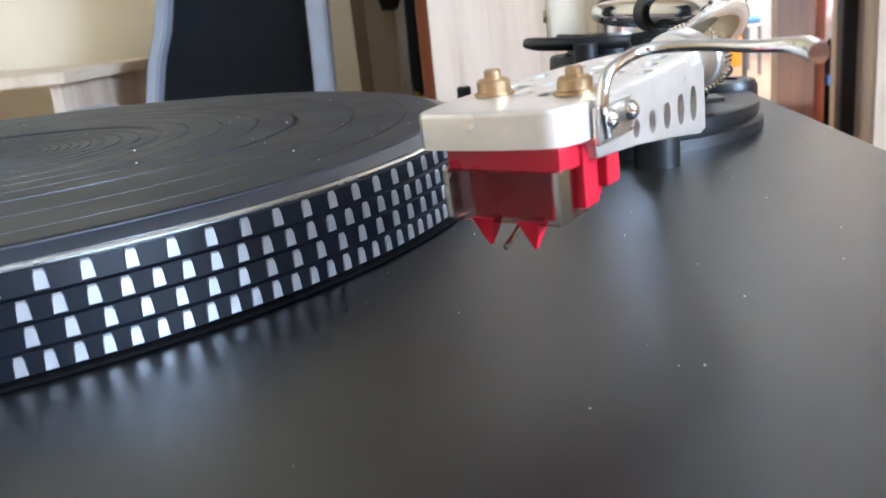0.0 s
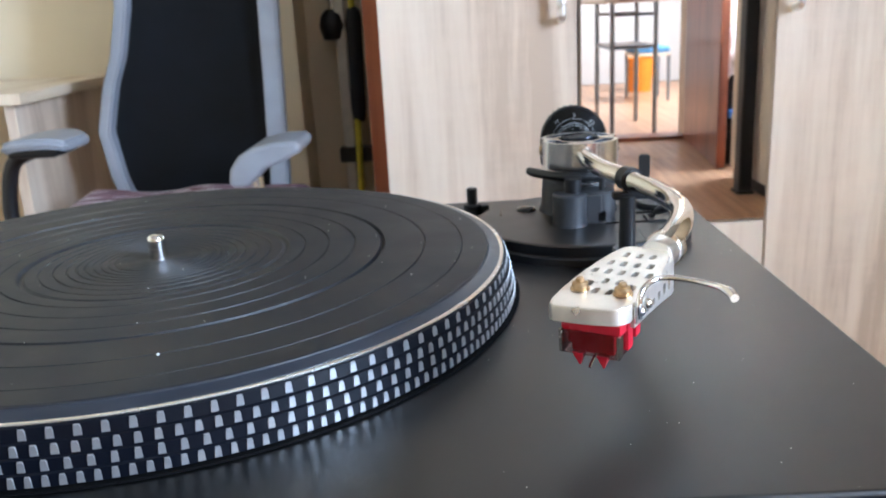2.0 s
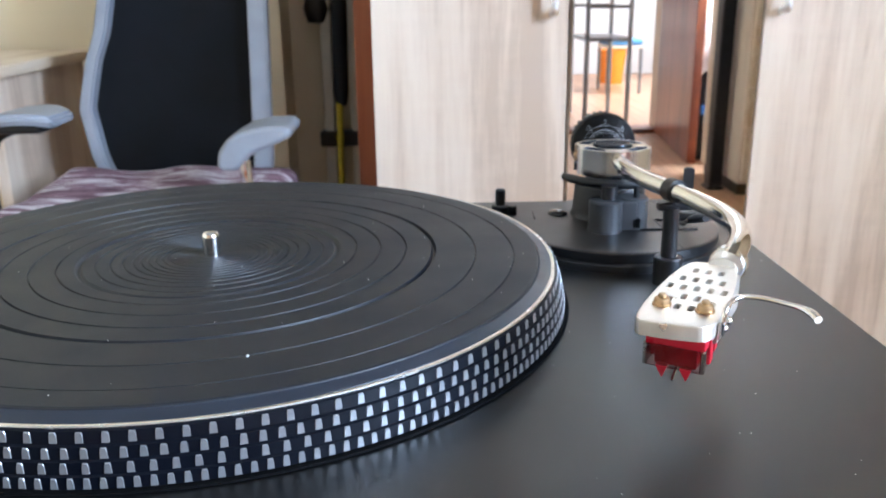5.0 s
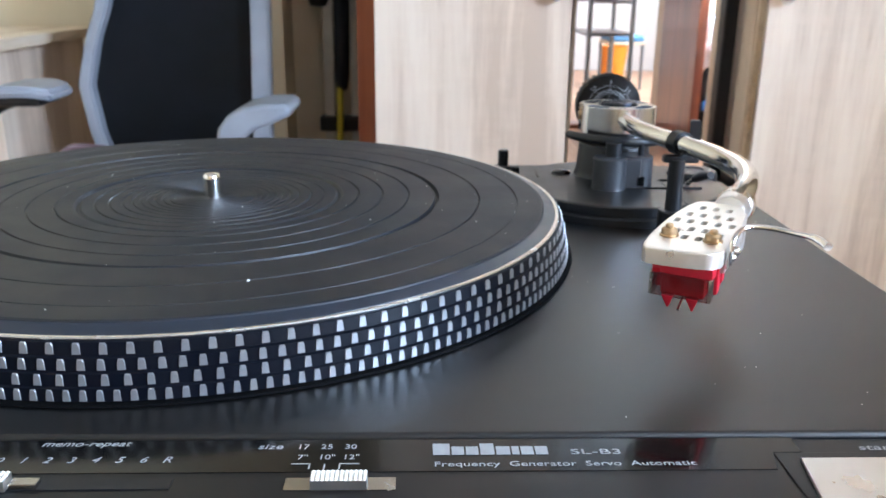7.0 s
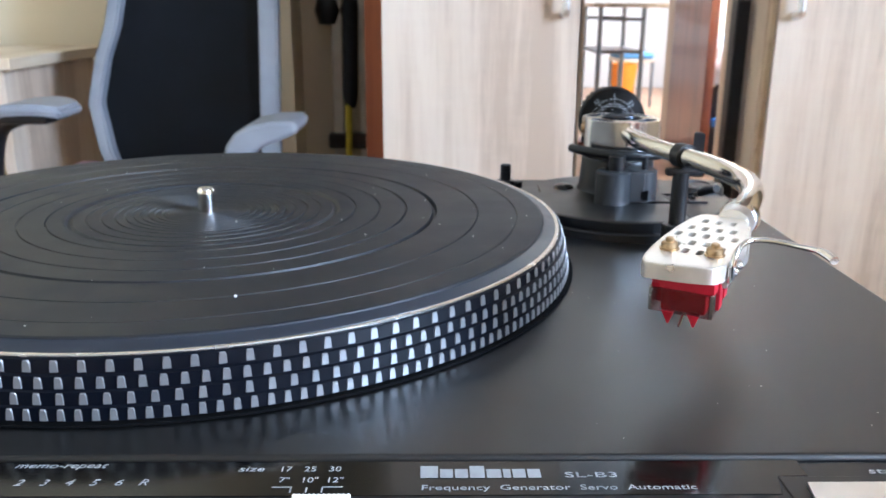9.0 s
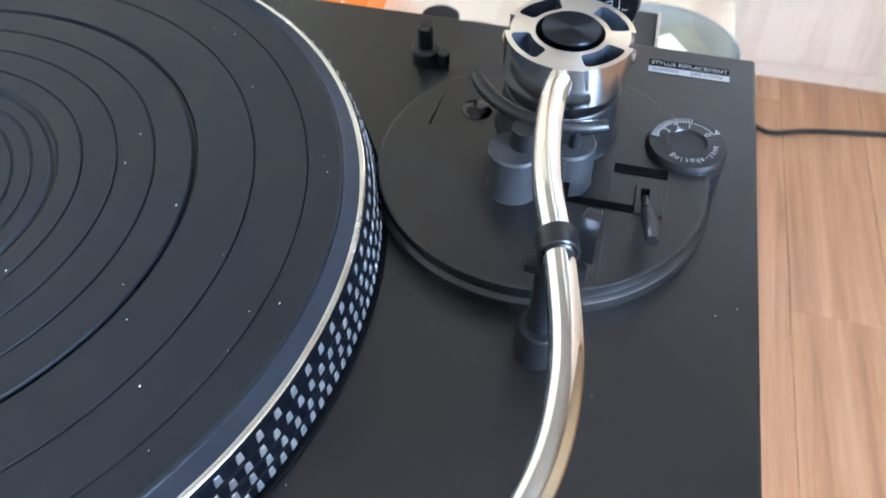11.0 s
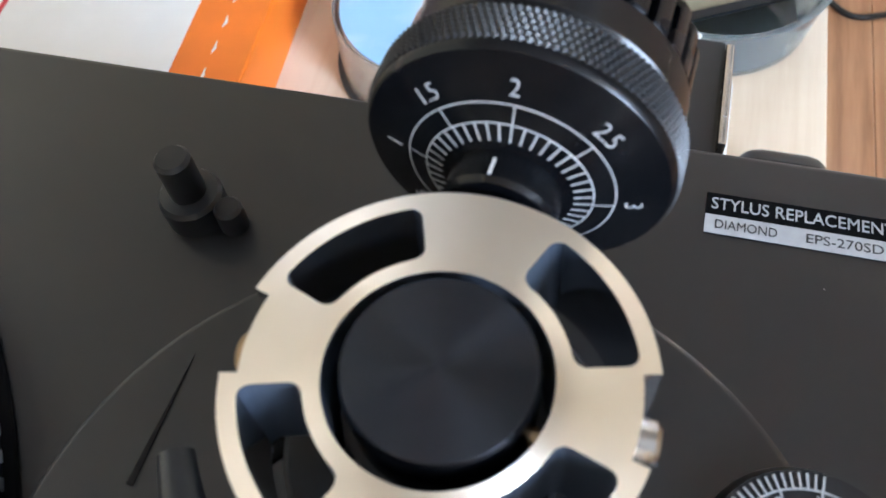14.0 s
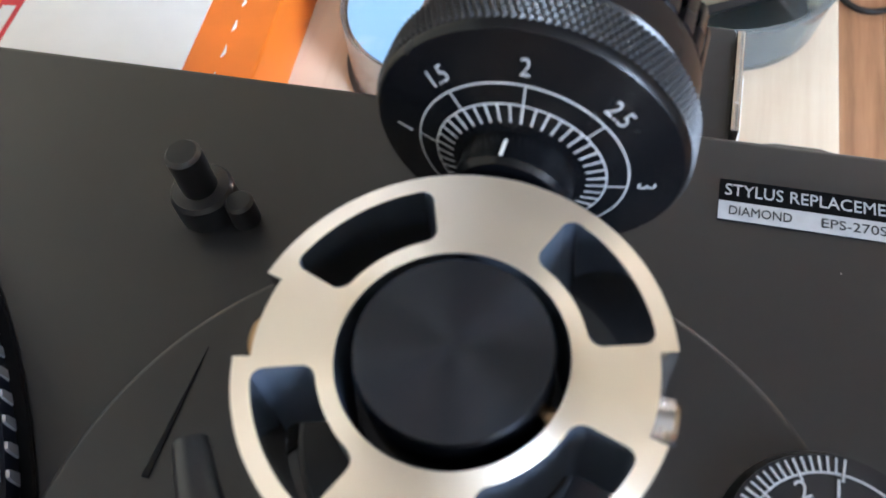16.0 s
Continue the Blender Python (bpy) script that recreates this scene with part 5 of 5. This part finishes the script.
lathe(bm, [(0.0610, BENCH + 0.0036), (0.0610, BENCH + 0.046), (0.0622, BENCH + 0.046), (0.0626, BENCH + 0.0036), (0.0610, BENCH + 0.0036)], Matrix.Translation((CDX, CDY, 0)), 96)
part("tub", bm, M_CLEAR, cd, "clear plastic tub wall")

M_ORANGE = surface("orange_card", (0.86, 0.20, 0.012), 0.45, 0, 0.08, 30, 900, 0.08)
M_PAPER = surface("white_paper", (0.82, 0.81, 0.79), 0.7, 0, 0.03, 30, 900, 0.05)
pk = thing("orange_box", "flat orange cardboard box with a white label on the bench", "box")
OM = Matrix.Translation((-0.100, 0.40, BENCH)) @ Matrix.Rotation(radians(4), 4, "Z")
bm = B()
box(bm, -0.097, 0.099, -0.120, 0.20, 0.0, 0.045, 0.002, OM)
part("carton", bm, M_ORANGE, pk)
bm = B()
box(bm, -0.064, 0.056, -0.112, 0.1975, 0.0450, 0.0456, 0, OM)
part("label", bm, M_PAPER, pk, "white paper label")
bm = B()
box(bm, -0.0795, -0.0645, -0.112, 0.1975, 0.0450, 0.0456, 0, OM)
part("stripe", bm, surface("crimson_print", (0.62, 0.03, 0.04), 0.5, 0, 0.1, 30, 900, 0.05), pk, "crimson stripe with pale bars")
for k in range(6):
    bm = B()
    box(bm, -0.0765, -0.0675, -0.075 + 0.04 * k, -0.050 + 0.04 * k, 0.0457, 0.0459, 0, OM)
    part("print_bar", bm, M_PAPER, pk)
# pale torn teeth along the tear-off edge
for k in range(14):
    bm = B()
    prism(bm, [(0.0760, -0.104 + 0.021 * k), (0.0778, -0.100 + 0.021 * k), (0.0764, -0.094 + 0.021 * k)], 0.0450, 0.0457, 0, OM)
    part("tear_tooth", bm, M_PAPER, pk)
dk = thing("dark_red_book", "dark red book beside the orange box", "book")
bm = B()
box(bm, -0.30, -0.225, 0.33, 0.56, BENCH, BENCH + 0.05, 0.002)
part("cover", bm, surface("maroon", (0.09, 0.01, 0.015), 0.5, 0, 0.15, 30, 900, 0.1), dk)

tin = thing("black_tube", "short black plastic tube lying behind the orange box", "tube")
bm = B()
lathe(bm, [(0, 0), (0.0125, 0), (0.014, 0.0015), (0.014, 0.026), (0.0148, 0.0265), (0.0148, 0.034), (0.0125, 0.035), (0, 0.035)], Matrix.Translation((0.002, 0.490, BENCH + 0.0148)) @ Matrix.Rotation(radians(14), 4, "Z") @ Matrix.Rotation(radians(90), 4, "Y"), 40)
part("body", bm, M_BLACK, tin)
pot = thing("black_pot", "small round black plastic pot behind the disc tub", "pot")
bm = B()
lathe(bm, [(0, 0), (0.015, 0), (0.016, 0.001), (0.016, 0.024), (0.0172, 0.0245), (0.0172, 0.031), (0.0155, 0.032), (0, 0.032)], Matrix.Translation((0.056, 0.516, BENCH)), 40)
part("body", bm, M_BLACK, pot)

wh = thing("white_adapter", "white plastic device beside the disc tub", "device")
bm = B()
prism(bm, [(0.1614, 0.452), (0.1674, 0.4784), (0.1820, 0.4850), (0.1933, 0.4810), (0.2103, 0.4522), (0.2314, 0.4453), (0.2400, 0.4180), (0.2453, 0.4150), (0.2653, 0.3962), (0.2650, 0.3452), (0.2360, 0.3447), (0.190, 0.360), (0.165, 0.385)], BENCH, BENCH + 0.050, 0.007)
part("case", bm, surface("white_plastic", (0.80, 0.80, 0.79), 0.32, 0, 0.03, 30, 700, 0.05), wh)
bm = B()
box(bm, 0.180, 0.205, 0.41, 0.44, BENCH + 0.050, BENCH + 0.054, 0.002)
part("key", bm, M_PAPER, wh)

bowl = thing("clear_bowl", "round smoky plastic bowl holding a card on the bench", "bowl")
M_SMOKE, nt, b = mat_base("smoky_plastic")
b.inputs["Base Color"].default_value = (0.55, 0.63, 0.66, 1)
b.inputs["Transmission Weight"].default_value = 0.85
b.inputs["Roughness"].default_value = 0.10
BX, BY = 0.2516, 0.498
bm = B()
lathe(bm, [(0, BENCH), (0.055, BENCH), (0.062, BENCH + 0.006), (0.067, BENCH + 0.040), (0.069, BENCH + 0.042), (0.065, BENCH + 0.042), (0.059, BENCH + 0.008), (0, BENCH + 0.005)], Matrix.Translation((BX, BY, 0)), 64)
part("dish", bm, M_SMOKE, bowl)
bm = B()
box(bm, -0.047, 0.047, -0.031, 0.031, 0.0, 0.0015, 0, Matrix.Translation((BX, BY + 0.005, BENCH + 0.030)) @ Matrix.Rotation(radians(28), 4, "Z") @ Matrix.Rotation(radians(8), 4, "X"))
card = part("card", bm, surface("olive_card", (0.22, 0.20, 0.13), 0.35, 0, 0.3, 30, 900, 0.05), bowl, "dark printed card")
bm = B()
prism(bm, [(-0.02, -0.005), (0.03, -0.012), (0.022, 0.022), (-0.01, 0.018)], 0.0016, 0.0019, 0, Matrix.Translation((BX, BY + 0.005, BENCH + 0.030)) @ Matrix.Rotation(radians(28), 4, "Z") @ Matrix.Rotation(radians(8), 4, "X"))
part("print", bm, surface("cream_print", (0.75, 0.72, 0.50), 0.4, 0, 0.2, 60, 900, 0.05), bowl)
bm = B()
box(bm, -0.052, 0.052, -0.036, -0.030, 0, 0.003, 0.0006, Matrix.Translation((BX, BY + 0.005, BENCH + 0.031)) @ Matrix.Rotation(radians(28), 4, "Z") @ Matrix.Rotation(radians(8), 4, "X"))
part("bar", bm, M_BLACK, bowl)

plug = thing("black_plug", "rounded black mains plug behind the turntable", "plug")
bm = B()
box(bm, 0.270, 0.317, 0.335, 0.360, BENCH, BENCH + 0.045, 0.014, None, 4)
part("body", bm, M_BLACK, plug)
cable = thing("cable", "thin black cable lying loose on the floor", "cable")
bm = B()
tube(bm, [(0.417, 0.942, FLOOR + 0.004), (0.404, 1.00, FLOOR + 0.004), (0.425, 1.02, FLOOR + 0.006), (0.472, 0.965, FLOOR + 0.008), (0.557, 0.991, FLOOR + 0.004), (0.80, 1.03, FLOOR + 0.004)], 0.004, 10, True, 8)
part("cord", bm, M_BLACK, cable)
cable2 = thing("red_cable", "thin red cable hanging at the bench edge", "cable")
bm = B()
tube(bm, [(0.345, 0.16, FLOOR + 0.005), (0.365, 0.10, FLOOR + 0.005), (0.36, 0.03, FLOOR + 0.005), (0.345, -0.04, FLOOR + 0.005)], 0.003, 10, True, 8)
part("cord", bm, surface("red_cord", (0.5, 0.03, 0.03), 0.5), cable2)

plank_floor(WALL_L, 2.66, -5.48, WALL_B, 0.125, 1.2, lambda x, y: -0.3 < x < 1.9 and -2.6 < y < 0.74)
